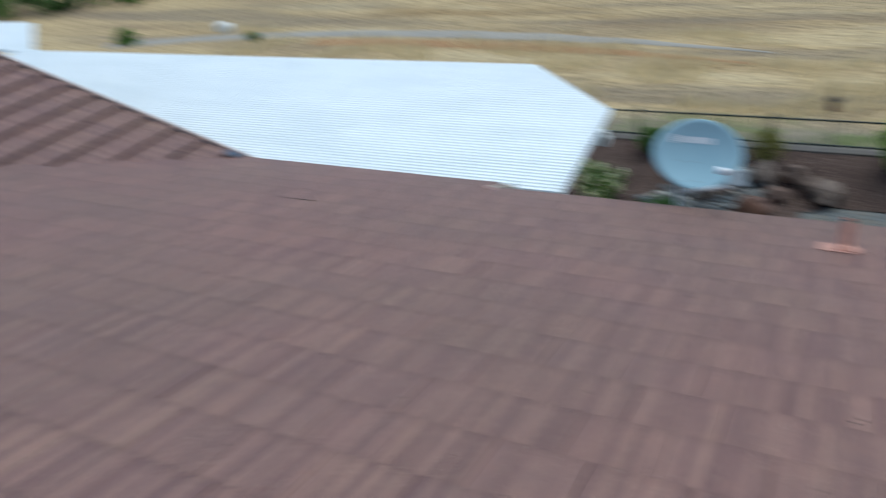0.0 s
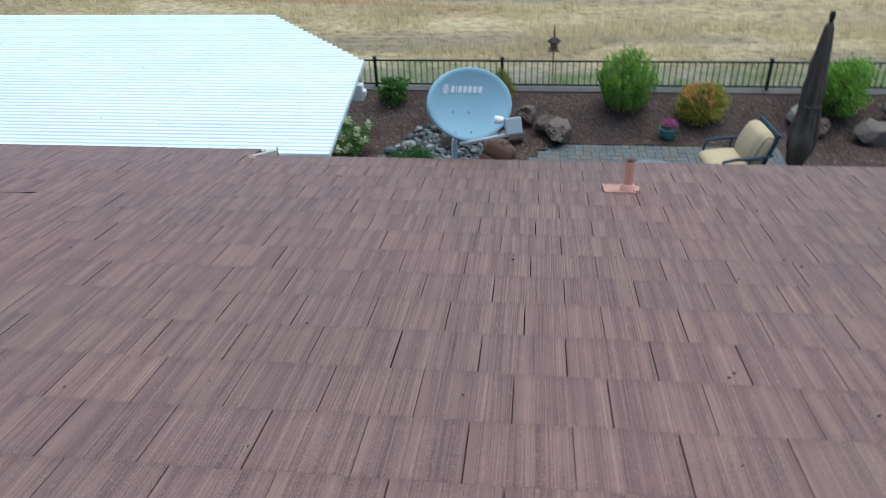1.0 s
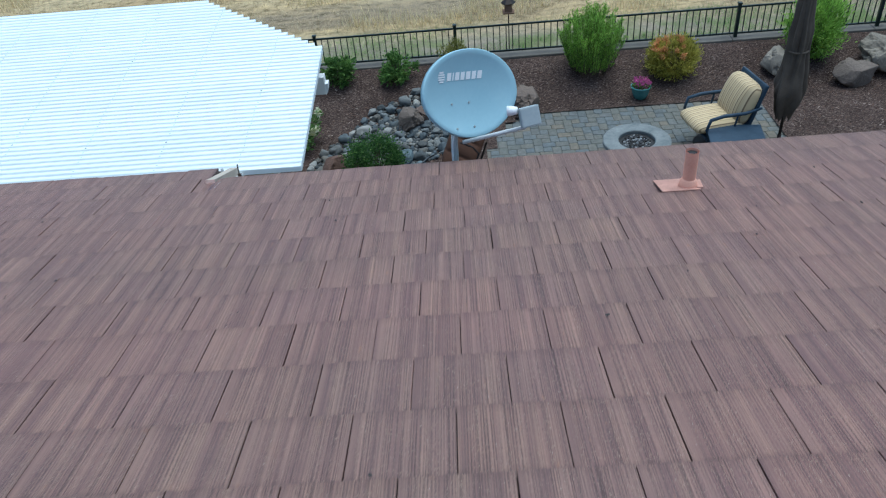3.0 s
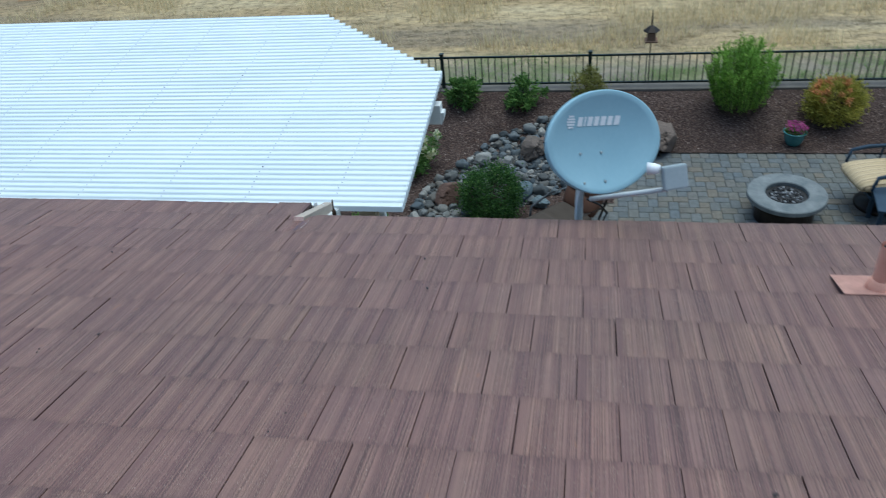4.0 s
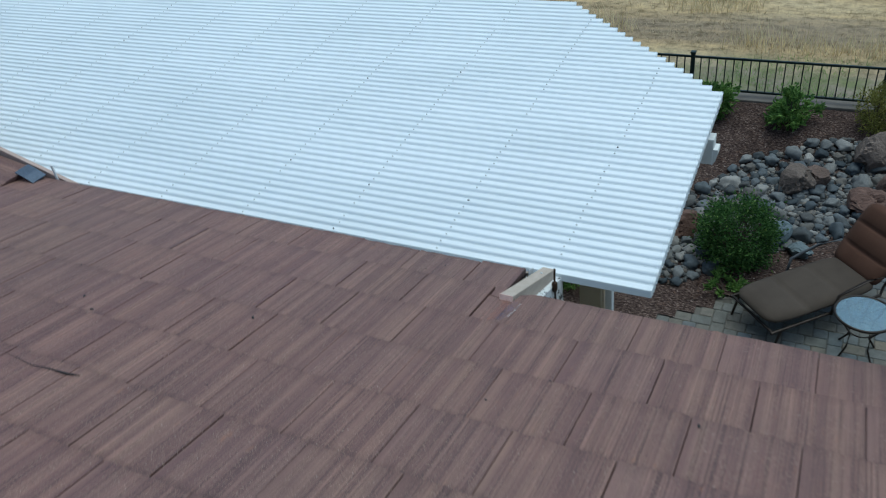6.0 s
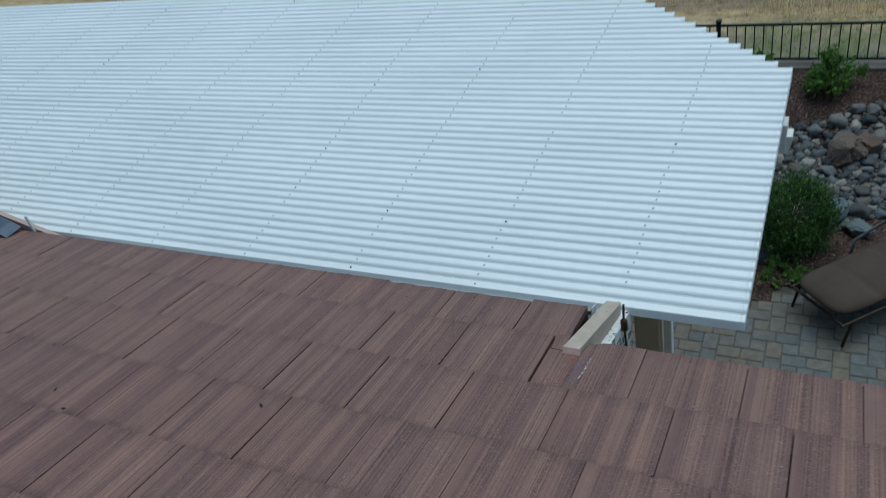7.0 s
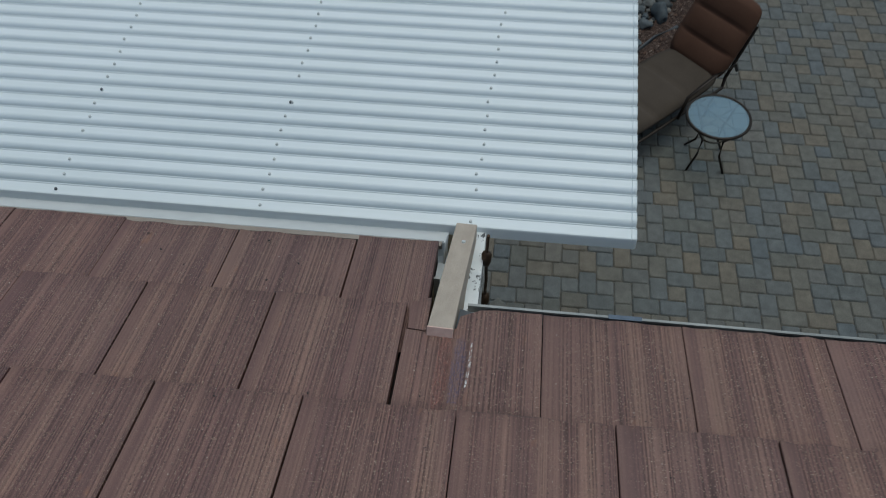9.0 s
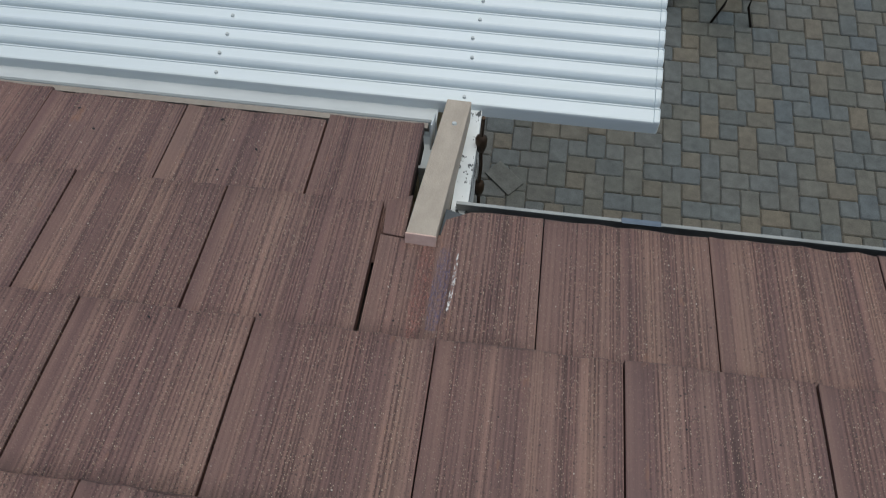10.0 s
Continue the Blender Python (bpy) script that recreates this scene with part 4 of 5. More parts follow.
bvs, bfs = [v.co.copy() for v in base.verts], [[v.index for v in f.verts] for f in base.faces]
base.free()
for _ in range(6500):
    y, x = rng.uniform(4.0, 7.1), rng.uniform(-0.9, 2.2)
    if not in_creek(x, y) or on_patio(x, y, -0.03):
        continue
    s, a = rng.uniform(0.014, 0.045), rng.random() * 6.3
    o = len(pv)
    k = rng.uniform(0.6, 1.0)
    for v in bvs:
        p = Vector((v.x * s, v.y * s * k, v.z * s * 0.6))
        p.rotate(Euler((0, 0, a)))
        pv.append((x + p.x, y + p.y, bed_height(x, y) + p.z + s * 0.3))
    pf += [[o + i for i in f] for f in bfs]
tagged(new("creek_gravel", sheet_mesh("creek_gravel", pv, pf, GRIT, True)), "small mixed grey gravel between the river stones", "gravel", kind="stuff")

chips = []
cf = []
for _ in range(16000):
    x, y = rng.uniform(-1.2, 8.5), rng.uniform(3.6, 7.6)
    if on_patio(x, y, -0.02) or (x < 2.1 and in_creek(x, y)):
        continue
    o, a, ln, w = len(chips), rng.random() * 6.3, rng.uniform(0.006, 0.02), rng.uniform(0.003, 0.008)
    c, s, z = math.cos(a), math.sin(a), bed_height(x, y) + rng.uniform(0.002, 0.012)
    t1 = rng.uniform(-0.012, 0.012)
    for u, v, h in ((-1, -1, 0), (1, -1, t1), (1, 1, t1 + 0.004), (-1, 1, 0.005)):
        chips.append((x + c * u * ln - s * v * w, y + s * u * ln + c * v * w, z + h))
    cf.append((o, o + 1, o + 2, o + 3))
CHIP = varied("bark_chip", [(0.03, 0.018, 0.013), (0.1, 0.06, 0.045), (0.17, 0.105, 0.08), (0.06, 0.035, 0.027), (0.42, 0.34, 0.29)], 0.95)
tagged(new("mulch_chips", sheet_mesh("mulch_chips", chips, cf, CHIP)), "loose reddish-brown bark chips on the bed", "mulch", kind="stuff")


def boulder(x, y, size, material, label, turn=0.0, facets=7, sink=0.18, z=None):
    me = finish("boulder", rock(rng, size, 0.34, 4, sink, facets + 5), material)
    ob = new("boulder", me)
    ob.matrix_basis = pose(x, y, bed_height(x, y) if z is None else z, 0, 0, turn)
    return tagged(ob, label, "boulder", "garden boulders")


boulder(0.94, 6.10, (0.40, 0.38, 0.46), BOULDER, "upright brown boulder among the river stones", 20)
boulder(1.16, 6.25, (0.34, 0.34, 0.36), BOULDER, "dark brown boulder leaning beside another", 70)
boulder(-0.06, 4.95, (0.46, 0.4, 0.34), REDROCK, "reddish boulder beside the round shrub", 40)
boulder(0.93, 5.05, (0.26, 0.44, 0.3), BLUEROCK, "blue-grey boulder beside the round shrub", 15)
boulder(1.12, 4.86, (0.22, 0.3, 0.16), BLUEROCK, "small flat blue-grey boulder by the shrub", 60)
boulder(1.72, 6.75, (0.5, 0.42, 0.44), BOULDER, "brown boulder at the end of the stone creek", 10)
boulder(2.2, 6.85, (0.4, 0.42, 0.42), BOULDER, "rough brown boulder among the stones", 130)
boulder(1.95, 6.30, (0.4, 0.36, 0.36), BOULDER, "grey-brown boulder among the stones", 200)
boulder(2.52, 6.62, (0.44, 0.38, 0.38), BOULDER, "brown boulder with a cracked face", 33)
boulder(2.78, 6.42, (0.66, 0.5, 0.44), BOULDER, "large brown boulder at the corner of the patio", 80)
boulder(1.75, 5.85, (0.62, 0.5, 0.32), REDROCK, "broad reddish-brown boulder by the patio", 160)
boulder(6.66, 6.90, (0.52, 0.44, 0.44), GREYROCK, "pale weathered boulder behind the chair", 50)
boulder(6.95, 6.7, (0.42, 0.4, 0.36), BOULDER, "brown boulder behind the chair", 95)
boulder(7.75, 6.5, (0.6, 0.5, 0.45), BOULDER, "brown boulder by the patio edge", 10)
boulder(8.3, 6.75, (0.7, 0.6, 0.55), GREYROCK, "pale boulder by the patio edge", 120)


def leaf(vs, fs, p, way, up, ln, wd, fold=0.25):
    """One folded leaf of four faces."""
    side = way.cross(up)
    if side.length < 1e-4:
        side = Vector((1, 0, 0))
    side.normalize()
    nrm = side.cross(way).normalized()
    o = len(vs)
    vs += [p, p + way * ln * 0.5 + side * wd * 0.5 + nrm * wd * fold, p + way * ln, p + way * ln * 0.5 - side * wd * 0.5 + nrm * wd * fold, p + way * ln * 0.5]
    fs += [(o, o + 1, o + 4), (o + 1, o + 2, o + 4), (o, o + 4, o + 3), (o + 4, o + 2, o + 3)]


def any_way(rng):
    v = Vector((rng.gauss(0, 1), rng.gauss(0, 1), rng.gauss(0, 1)))
    return v.normalized()


def shrub(x, y, size, count, leaves, label, ln=0.05, wd=0.022, lift=0.0, upright=0.3, seed=1, shape=1.0, tips=None, group="garden shrubs", hollow=0.55, lumps=0.25):
    """A shrub: stems, and leaves set in clumps through an uneven crown."""
    rng = random.Random(seed)
    z0 = bed_height(x, y)
    ob = thing("shrub", label, "shrub", pose(x, y, z0), group)
    st = bmesh.new()
    vs, fs = [], []
    clumps = []
    for i in range(max(14, count // 45)):
        d = any_way(rng)
        r = hollow + (1 - hollow) * rng.random() ** 0.5
        bulge = 1 + lumps * noise.noise(d * 1.9 + Vector((seed * 3.1, 0, 0))) * 1.8
        c = Vector((d.x * size[0] / 2 * r * bulge, d.y * size[1] / 2 * r * bulge, size[2] / 2 + lift + d.z * size[2] / 2 * r * bulge))
        taper = 1 - (1 - shape) * max(0.0, c.z / size[2])
        c.x, c.y = c.x * taper, c.y * taper
        c.z = max(0.03, c.z)
        clumps.append((c, d))
    for i, (c, d) in enumerate(clumps):
        if i % 3 == 0:
            foot = Vector((c.x * 0.15, c.y * 0.15, -0.02))
            tube(st, [foot, foot.lerp(c, 0.55) + Vector((0, 0, 0.03)), c], [0.008, 0.005, 0.002], 5)
    part("stem", st, BARK, ob)
    spread = 0.17 * min(size)
    for _ in range(count):
        c, d = rng.choice(clumps)
        p = c + Vector((rng.gauss(0, 1), rng.gauss(0, 1), rng.gauss(0, 1))) * spread * 0.5
        if p.z < 0.0:
            p.z = rng.uniform(0, 0.05)
        way = (d * 0.8 + any_way(rng) * 0.9 + Vector((0, 0, upright))).normalized()
        leaf(vs, fs, p, way, any_way(rng), ln * rng.uniform(0.6, 1.3), wd * rng.uniform(0.7, 1.3))
    crown = new("crown", sheet_mesh("crown", vs, fs, leaves))
    crown.parent = ob
    if tips:
        mat, number, zone, what, tl, tw = tips
        vs, fs = [], []
        for _ in range(number):
            c, d = rng.choice(clumps)
            if zone(c):
                leaf(vs, fs, c + d * spread * 0.5 + any_way(rng) * spread * 0.35, (d + any_way(rng) * 0.6).normalized(), any_way(rng), tl * rng.uniform(0.7, 1.2), tw)
        t = new("blooms" if "bloom" in what else "tip_growth", sheet_mesh("tip_growth", vs, fs, mat))
        t.parent = ob
        tagged(t, what, kind="stuff")
    return ob


def plume(x, y, spread, tall):
    """A feathery upright shrub: many slim stems that rise and part, leaved all along."""
    rng = random.Random(55)
    ob = thing("shrub", "tall bright green feathery shrub by the fence", "shrub", pose(x, y, bed_height(x, y)), "garden shrubs")
    st, vs, fs = bmesh.new(), [], []
    for i in range(110):
        a, q = rng.random() * 6.3, math.sqrt(rng.random())
        top = tall * (1.0 - 0.38 * q ** 1.6) * rng.uniform(0.72, 1.06)
        foot = Vector((0.30 * q * math.cos(a), 0.30 * q * math.sin(a), -0.02))
        knee = Vector((spread * 0.70 * q * math.cos(a), spread * 0.70 * q * math.sin(a), top * 0.5))
        tip = knee + Vector((spread * 0.16 * q * math.cos(a) + rng.gauss(0, 0.035), spread * 0.16 * q * math.sin(a) + rng.gauss(0, 0.035), top * 0.5))
        tube(st, [foot, knee, tip], [0.006, 0.004, 0.0015], 5)
        for n in range(150):
            u = 0.08 + 0.92 * rng.random() ** 0.8
            p = foot.lerp(knee, u * 2) if u < 0.5 else knee.lerp(tip, u * 2 - 1)
            p = p + any_way(rng) * 0.028 * rng.random()
            way = (any_way(rng) * 0.75 + Vector((0, 0, 0.9))).normalized()
            leaf(vs, fs, p, way, any_way(rng), 0.062 * rng.uniform(0.6, 1.25), 0.011)
    part("stem", st, BARK, ob)
    crown = new("crown", sheet_mesh("crown", vs, fs, LEAFFRESH))
    crown.parent = ob
    return ob


shrub(0.52, 4.62, (0.74, 0.72, 0.62), 9000, LEAFDEEP, "dense round dark green clipped shrub", 0.036, 0.02, 0.0, 0.15, 1, 1.0, lumps=0.1, hollow=0.75)
shrub(-0.16, 7.3, (0.46, 0.42, 0.42), 1500, LEAFMID, "small leafy green shrub on the mulch", 0.07, 0.034, 0.0, 0.3, 2)
shrub(0.76, 7.28, (0.48, 0.44, 0.38), 1500, LEAFMID, "low leafy green shrub on the mulch", 0.07, 0.034, 0.0, 0.3, 3)
shrub(1.70, 7.32, (0.46, 0.44, 0.46), 2600, LEAFOLIVE, "yellow-green feathery shrub by the fence", 0.05, 0.014, 0.0, 0.5, 4)
plume(3.86, 7.16, 0.60, 1.16)
shrub(5.10, 6.98, (0.70, 0.64, 0.56), 8500, LEAFGOLD, "rounded yellow-green shrub with rusty tips", 0.05, 0.018, 0.0, 0.7, 6, 1.0,
      (LEAFRUST, 9000, lambda c: c.z > 0.36 and -0.25 < c.x < 0.09 and c.y < 0.12, "rust-orange new growth", 0.055, 0.016), lumps=0.15, hollow=0.7)
shrub(7.3, 7.12, (0.82, 0.7, 0.82), 8200, LEAFFRESH, "full bright green shrub by the fence", 0.07, 0.02, 0.0, 0.8, 7, 0.85, lumps=0.3)
shrub(9.0, 7.1, (0.9, 0.7, 0.75), 4200, LEAFBLUE, "pale blue-grey feathery shrub by the fence", 0.06, 0.012, 0.0, 0.8, 10, 0.9)
shrub(8.85, 6.5, (0.45, 0.4, 0.35), 1800, LEAFGOLD, "small yellow-green shrub beside the boulders", 0.05, 0.016, 0.0, 0.6, 11)
shrub(-0.72, 5.75, (0.62, 0.7, 0.62), 2200, LEAFMID, "rose bush with pale cream blooms", 0.055, 0.03, 0.0, 0.3, 8, 1.0, (CREAM, 620, lambda c: c.z > 0.2, "pale cream blooms", 0.07, 0.06))
shrub(-0.95, 3.75, (0.8, 0.6, 0.42), 2000, LEAFMID, "low green ground cover beneath the patio cover", 0.06, 0.03, 0.0, 0.3, 9)
shrub(0.55, 4.05, (0.42, 0.3, 0.16), 900, LEAFMID, "low green tuft at the edge of the stones", 0.05, 0.02, 0.0, 0.5, 12)

# pot with pink flowers
pot = thing("flower_pot", "teal glazed pot of pink flowers at the patio edge", "flower pot", pose(4.52, 6.5, bed_height(4.52, 6.5)) @ Matrix.Scale(0.8, 4))
part("pot", lathe([(0.10, 0.0), (0.12, 0.02), (0.165, 0.13), (0.178, 0.22), (0.192, 0.235), (0.192, 0.255), (0.172, 0.255), (0.165, 0.2), (0.02, 0.19)], 28), TEAL, pot, "teal glazed bowl", True)
part("soil", lathe([(0.168, 0.2), (0.168, 0.215), (0.01, 0.222)], 20), MULCH, pot)
rng = random.Random(31)
for nm, mat, count, ln, wd, zz, what in (("leaves", LEAFMID, 420, 0.05, 0.028, 0.25, "green leaves"), ("blooms", PINK, 330, 0.035, 0.034, 0.3, "magenta-pink blooms")):
    vs, fs = [], []
    for _ in range(count):
        a, r = rng.random() * 6.3, 0.17 * math.sqrt(rng.random())
        p = Vector((r * math.cos(a) + 0.01, r * math.sin(a), zz + rng.uniform(-0.04, 0.07) + 0.04 * noise.noise(Vector((r * 9 * math.cos(a), r * 9 * math.sin(a), 2)))))
        leaf(vs, fs, p, (any_way(rng) + Vector((0, 0, 0.8))).normalized(), any_way(rng), ln * rng.uniform(0.7, 1.2), wd)
    o = new(nm, sheet_mesh(nm, vs, fs, mat))
    o.parent = pot
    tagged(o, what, kind="stuff")

# bird feeder on a pole behind the fence
feeder = thing("bird_feeder", "small wooden bird feeder on a thin pole behind the fence", "bird feeder", pose(2.63, 8.0, FIELDZ) @ Matrix.Diagonal((0.8, 0.8, 0.95, 1)))
part("pole", tubed([(0, 0, -0.1), (0, 0, 0.72)], 0.011, 8), BRONZE, feeder)
part("tray", boxed(-0.115, 0.115, -0.115, 0.115, 0.70, 0.725, 0.004), FEEDER, feeder, "reddish wooden tray")
part("body", boxed(-0.075, 0.075, -0.075, 0.075, 0.725, 0.87, 0.004), FEEDER, feeder, "wooden seed box")
part("roof", lathe([(0.15, 0.865), (0.152, 0.878), (0.07, 0.935), (0.02, 0.955)], 6), BRONZE, feeder, "dark peaked roof")
part("finial", tubed([(0, 0, 0.95), (0, 0, 1.02), (0, 0, 1.2)], [0.014, 0.018, 0.006], 8), BRONZE, feeder, "dark spike")

# far in the field
boxm = new("marker_box", finish("marker_box", box(boxed(-0.24, 0.24, -0.18, 0.18, 0, 0.26, 0.03), -0.18, 0.18, -0.13, 0.13, 0.26, 0.3, 0.01), TRIMWHITE))
boxm.matrix_basis = pose(-16.4, 14.55, hill(-16.4, 14.55) - 0.02, 0, 0, 12)
tagged(boxm, "small white box beside the field path", "marker box")


def bush(x, y, size, seed, count, mat):
    ob = shrub(x, y, size, count, mat, "dark green bush in the dry field", 0.16, 0.09, 0.0, 0.3, seed, group="far field bushes")
    ob.location.z = hill(x, y) - 0.03


for i, (x, y, s, h) in enumerate(((-19.3, 12.85, 0.75, 0.42), (-28.4, 17.4, 3.6, 1.5), (-31.0, 17.0, 4.2, 1.9), (-33.9, 16.6, 4.5, 2.1), (-25.6, 19.2, 3.2, 0.9), (-37.6, 16.8, 5, 2.2), (-14.5, 13.7, 0.3, 0.16))):
    bush(x, y, (s, s * 0.8, h), 40 + i, 2600 if s > 1 else 500, LEAFDEEP if i % 2 else LEAFMID)

# ---- furniture ----
def cushion(w, d, h, rolls, soft=0.5):
    """A padded cushion along x with cross seams: rolls swell between them."""
    bm = bmesh.new()
    nxx, nyy = rolls * 12, 12
    for sgn in (1, -1):
        g = [[None] * (nyy + 1) for _ in range(nxx + 1)]
        for i in range(nxx + 1):
            for j in range(nyy + 1):
                u, v = i / nxx, j / nyy
                seam = abs(math.sin(math.pi * u * rolls)) ** 0.45
                rim = min(1.0, (min(v, 1 - v) * 5)) ** 0.5 * min(1.0, min(u, 1 - u) * 14) ** 0.5
                z = h / 2 * (0.2 + 0.8 * rim * (0.3 + 0.7 * seam)) * sgn
                p, q = 2 * u - 1, 2 * v - 1
                g[i][j] = bm.verts.new((w * (0.5 + 0.5 * p * (1 - soft * 0.22 * q ** 6)), d * 0.5 * q * (1 - soft * 0.22 * p ** 6), h / 2 + z))
        for i in range(nxx):
            for j in range(nyy):
                bm.faces.new((g[i][j], g[i + 1][j], g[i + 1][j + 1], g[i][j + 1]))
        if sgn > 0:
            first = g
        else:
            last = g
    for a, b in ((first, last),):
        for i in range(nxx):
            bm.faces.new((a[i][0], a[i + 1][0], b[i + 1][0], b[i][0]))
            bm.faces.new((a[i][nyy], a[i + 1][nyy], b[i + 1][nyy], b[i][nyy]))
        for j in range(nyy):
            bm.faces.new((a[0][j], a[0][j + 1], b[0][j + 1], b[0][j]))
            bm.faces.new((a[nxx][j], a[nxx][j + 1], b[nxx][j + 1], b[nxx][j]))
    return bm


# chaise lounge: origin at the middle of its foot end, x towards the head
lounge = thing("chaise_lounge", "brown cushioned chaise lounge with a raised back on the pavers", "chaise lounge", pose(0.83, 3.50, 0, 0, 0, 44.5))
seat = part("seat_cushion", cushion(1.17, 0.56, 0.13, 3), BROWNCLOTH, lounge, "dark brown padded seat", True)
seat.location = (0.0, 0, 0.26)
back = part("back_cushion", cushion(0.66, 0.56, 0.12, 3), RUSTCLOTH, lounge, "rust-brown padded back", True)
back.matrix_basis = pose(1.15, 0, 0.29, 0, -57, 0)
for s in (-0.29, 0.29):
    part("side_rail", tubed([(0.0, s, 0.24), (1.17, s, 0.24), (1.22, s * 0.9, 0.30), (1.46, s * 0.86, 0.69)], 0.014, 8), BRONZE, lounge, "dark metal rail")
    part("arm", tubed([(0.62, s * 1.06, 0.24), (0.66, s * 1.08, 0.44), (0.95, s * 1.08, 0.50), (1.22, s * 1.08, 0.47), (1.3, s * 1.02, 0.36)], 0.014, 8), SLEEVE if s > 0 else BRONZE, lounge, "metal armrest", True)
    for x in (0.06, 1.05):
        part("leg", tubed([(x + 0.05, s, 0.24), (x - 0.02, s, 0.0)], 0.013, 8), BRONZE, lounge)
part("cross_bar", tubed([(0.02, -0.29, 0.24), (0.02, 0.29, 0.24)], 0.013, 8), BRONZE, lounge)

table = thing("side_table", "small round glass-topped metal side table", "side table", pose(1.73, 3.53, 0, 0, 0, 20))
glass = part("glass_top", lathe([(0.226, 0.458), (0.226, 0.466), (0.01, 0.466)], 36), GLASS, table, "pale blue-grey glass top")
glass.visible_shadow = False
part("rim", tubed([(0.236 * math.cos(a), 0.236 * math.sin(a), 0.462) for a in (2 * math.pi * k / 40 for k in range(41))], 0.012, 8, False), BRONZE, table, "dark metal rim", True)
for k in range(4):
    a = math.pi / 2 * k + 0.4
    c, s = math.cos(a), math.sin(a)
    part("leg", tubed([(0.22 * c, 0.22 * s, 0.455), (0.11 * c, 0.11 * s, 0.28), (0.12 * c, 0.12 * s, 0.13), (0.20 * c, 0.20 * s, 0.0)], 0.0095, 8), BRONZE, table, smooth=True)
for q in (0.4, 0.4 + math.pi / 2):
    part("cross_bar", tubed([(0.22 * math.cos(q), 0.22 * math.sin(q), 0.449 + 0.003 * (q > 1)), (-0.22 * math.cos(q), -0.22 * math.sin(q), 0.449 + 0.003 * (q > 1))], 0.006, 6), BRONZE, table)
part("ring", tubed([(0.10 * math.cos(a), 0.10 * math.sin(a), 0.28) for a in (2 * math.pi * k / 20 for k in range(21))], 0.007, 6, False), BRONZE, table)

pit = thing("fire_pit", "round grey stone gas fire pit with dark lava rock", "fire pit", pose(4.08, 4.74, 0))
part("base", lathe([(0.34, 0.0), (0.34, 0.27), (0.1, 0.27)], 40), BRONZE, pit, "dark round drum")
part("rim", lathe([(0.445, 0.272), (0.452, 0.28), (0.452, 0.325), (0.442, 0.335), (0.252, 0.335), (0.242, 0.325), (0.242, 0.275)], 48), PITSTONE, pit, "smooth grey stone rim")
part("pan", lathe([(0.24, 0.272), (0.24, 0.285), (0.01, 0.288)], 36), BLACK, pit, "black burner pan")
rng = random.Random(3)
lv, lf = [], []
for _ in range(230):
    a, r, s = rng.random() * 6.3, 0.19 * math.sqrt(rng.random()), rng.uniform(0.010, 0.022)
    o = len(lv)
    for v in bvs:
        lv.append((r * math.cos(a) + v.x * s * rng.uniform(0.7, 1.2), r * math.sin(a) + v.y * s, 0.293 + v.z * s))
    lf += [[o + i for i in f] for f in bfs]
ob = new("lava_rock", sheet_mesh("lava_rock", lv, lf, LAVA))
ob.parent = pit
tagged(ob, "dark and grey lava rock", kind="stuff")

# armchair: origin on the floor below the seat, x towards its front
chair = thing("patio_armchair", "dark metal swivel armchair with tan striped cushions", "chair", pose(5.22, 5.02, 0, 0, 0, 190))
part("base", lathe([(0.27, 0.0), (0.28, 0.03), (0.26, 0.06), (0.10, 0.09), (0.06, 0.2), (0.06, 0.3)], 28), BRONZE, chair, "round dark swivel base", True)
part("seat_frame", boxed(-0.30, 0.30, -0.31, 0.31, 0.29, 0.33, 0.012), NAVY, chair)
cu = part("seat_cushion", cushion(0.72, 0.62, 0.20, 1), STRIPE, chair, "tan striped seat cushion", True)
cu.location = (-0.28, 0, 0.33)
cu = part("back_cushion", cushion(0.58, 0.62, 0.34, 1), STRIPE, chair, "tan striped back cushion", True)
cu.matrix_basis = pose(-0.02, 0, 0.46, 0, -110, 0)
part("back_frame", boxed(-0.03, 0.02, -0.32, 0.32, 0.0, 0.66, 0.02, m=pose(-0.27, 0, 0.33, 0, -17, 0)), NAVY, chair, "blue-black metal back")
for s in (-0.34, 0.34):
    part("arm", tubed([(0.26, s, 0.32), (0.32, s, 0.46), (0.28, s, 0.60), (0.10, s, 0.63), (-0.2, s, 0.62), (-0.42, s, 0.66)], [0.018, 0.02, 0.024, 0.026, 0.024, 0.018], 10), NAVY, chair, "curved blue-black armrest", True)
    part("arm_post", tubed([(-0.05, s, 0.31), (-0.1, s, 0.62)], 0.014, 8), NAVY, chair)

stand = thing("patio_side_table", "low dark blue metal side table beside the armchair", "side table", pose(5.30, 4.44, 0, 0, 0, -8) @ Matrix.Diagonal((1.3, 1.15, 1.0, 1)))
part("top", boxed(-0.27, 0.27, -0.27, 0.27, 0.425, 0.455, 0.01), NAVY, stand, "flat dark blue top")
for x in (-0.23, 0.23):
    for y in (-0.23, 0.23):
        part("leg", boxed(x - 0.018, x + 0.018, y - 0.018, y + 0.018, 0, 0.425, 0.004), NAVY, stand)

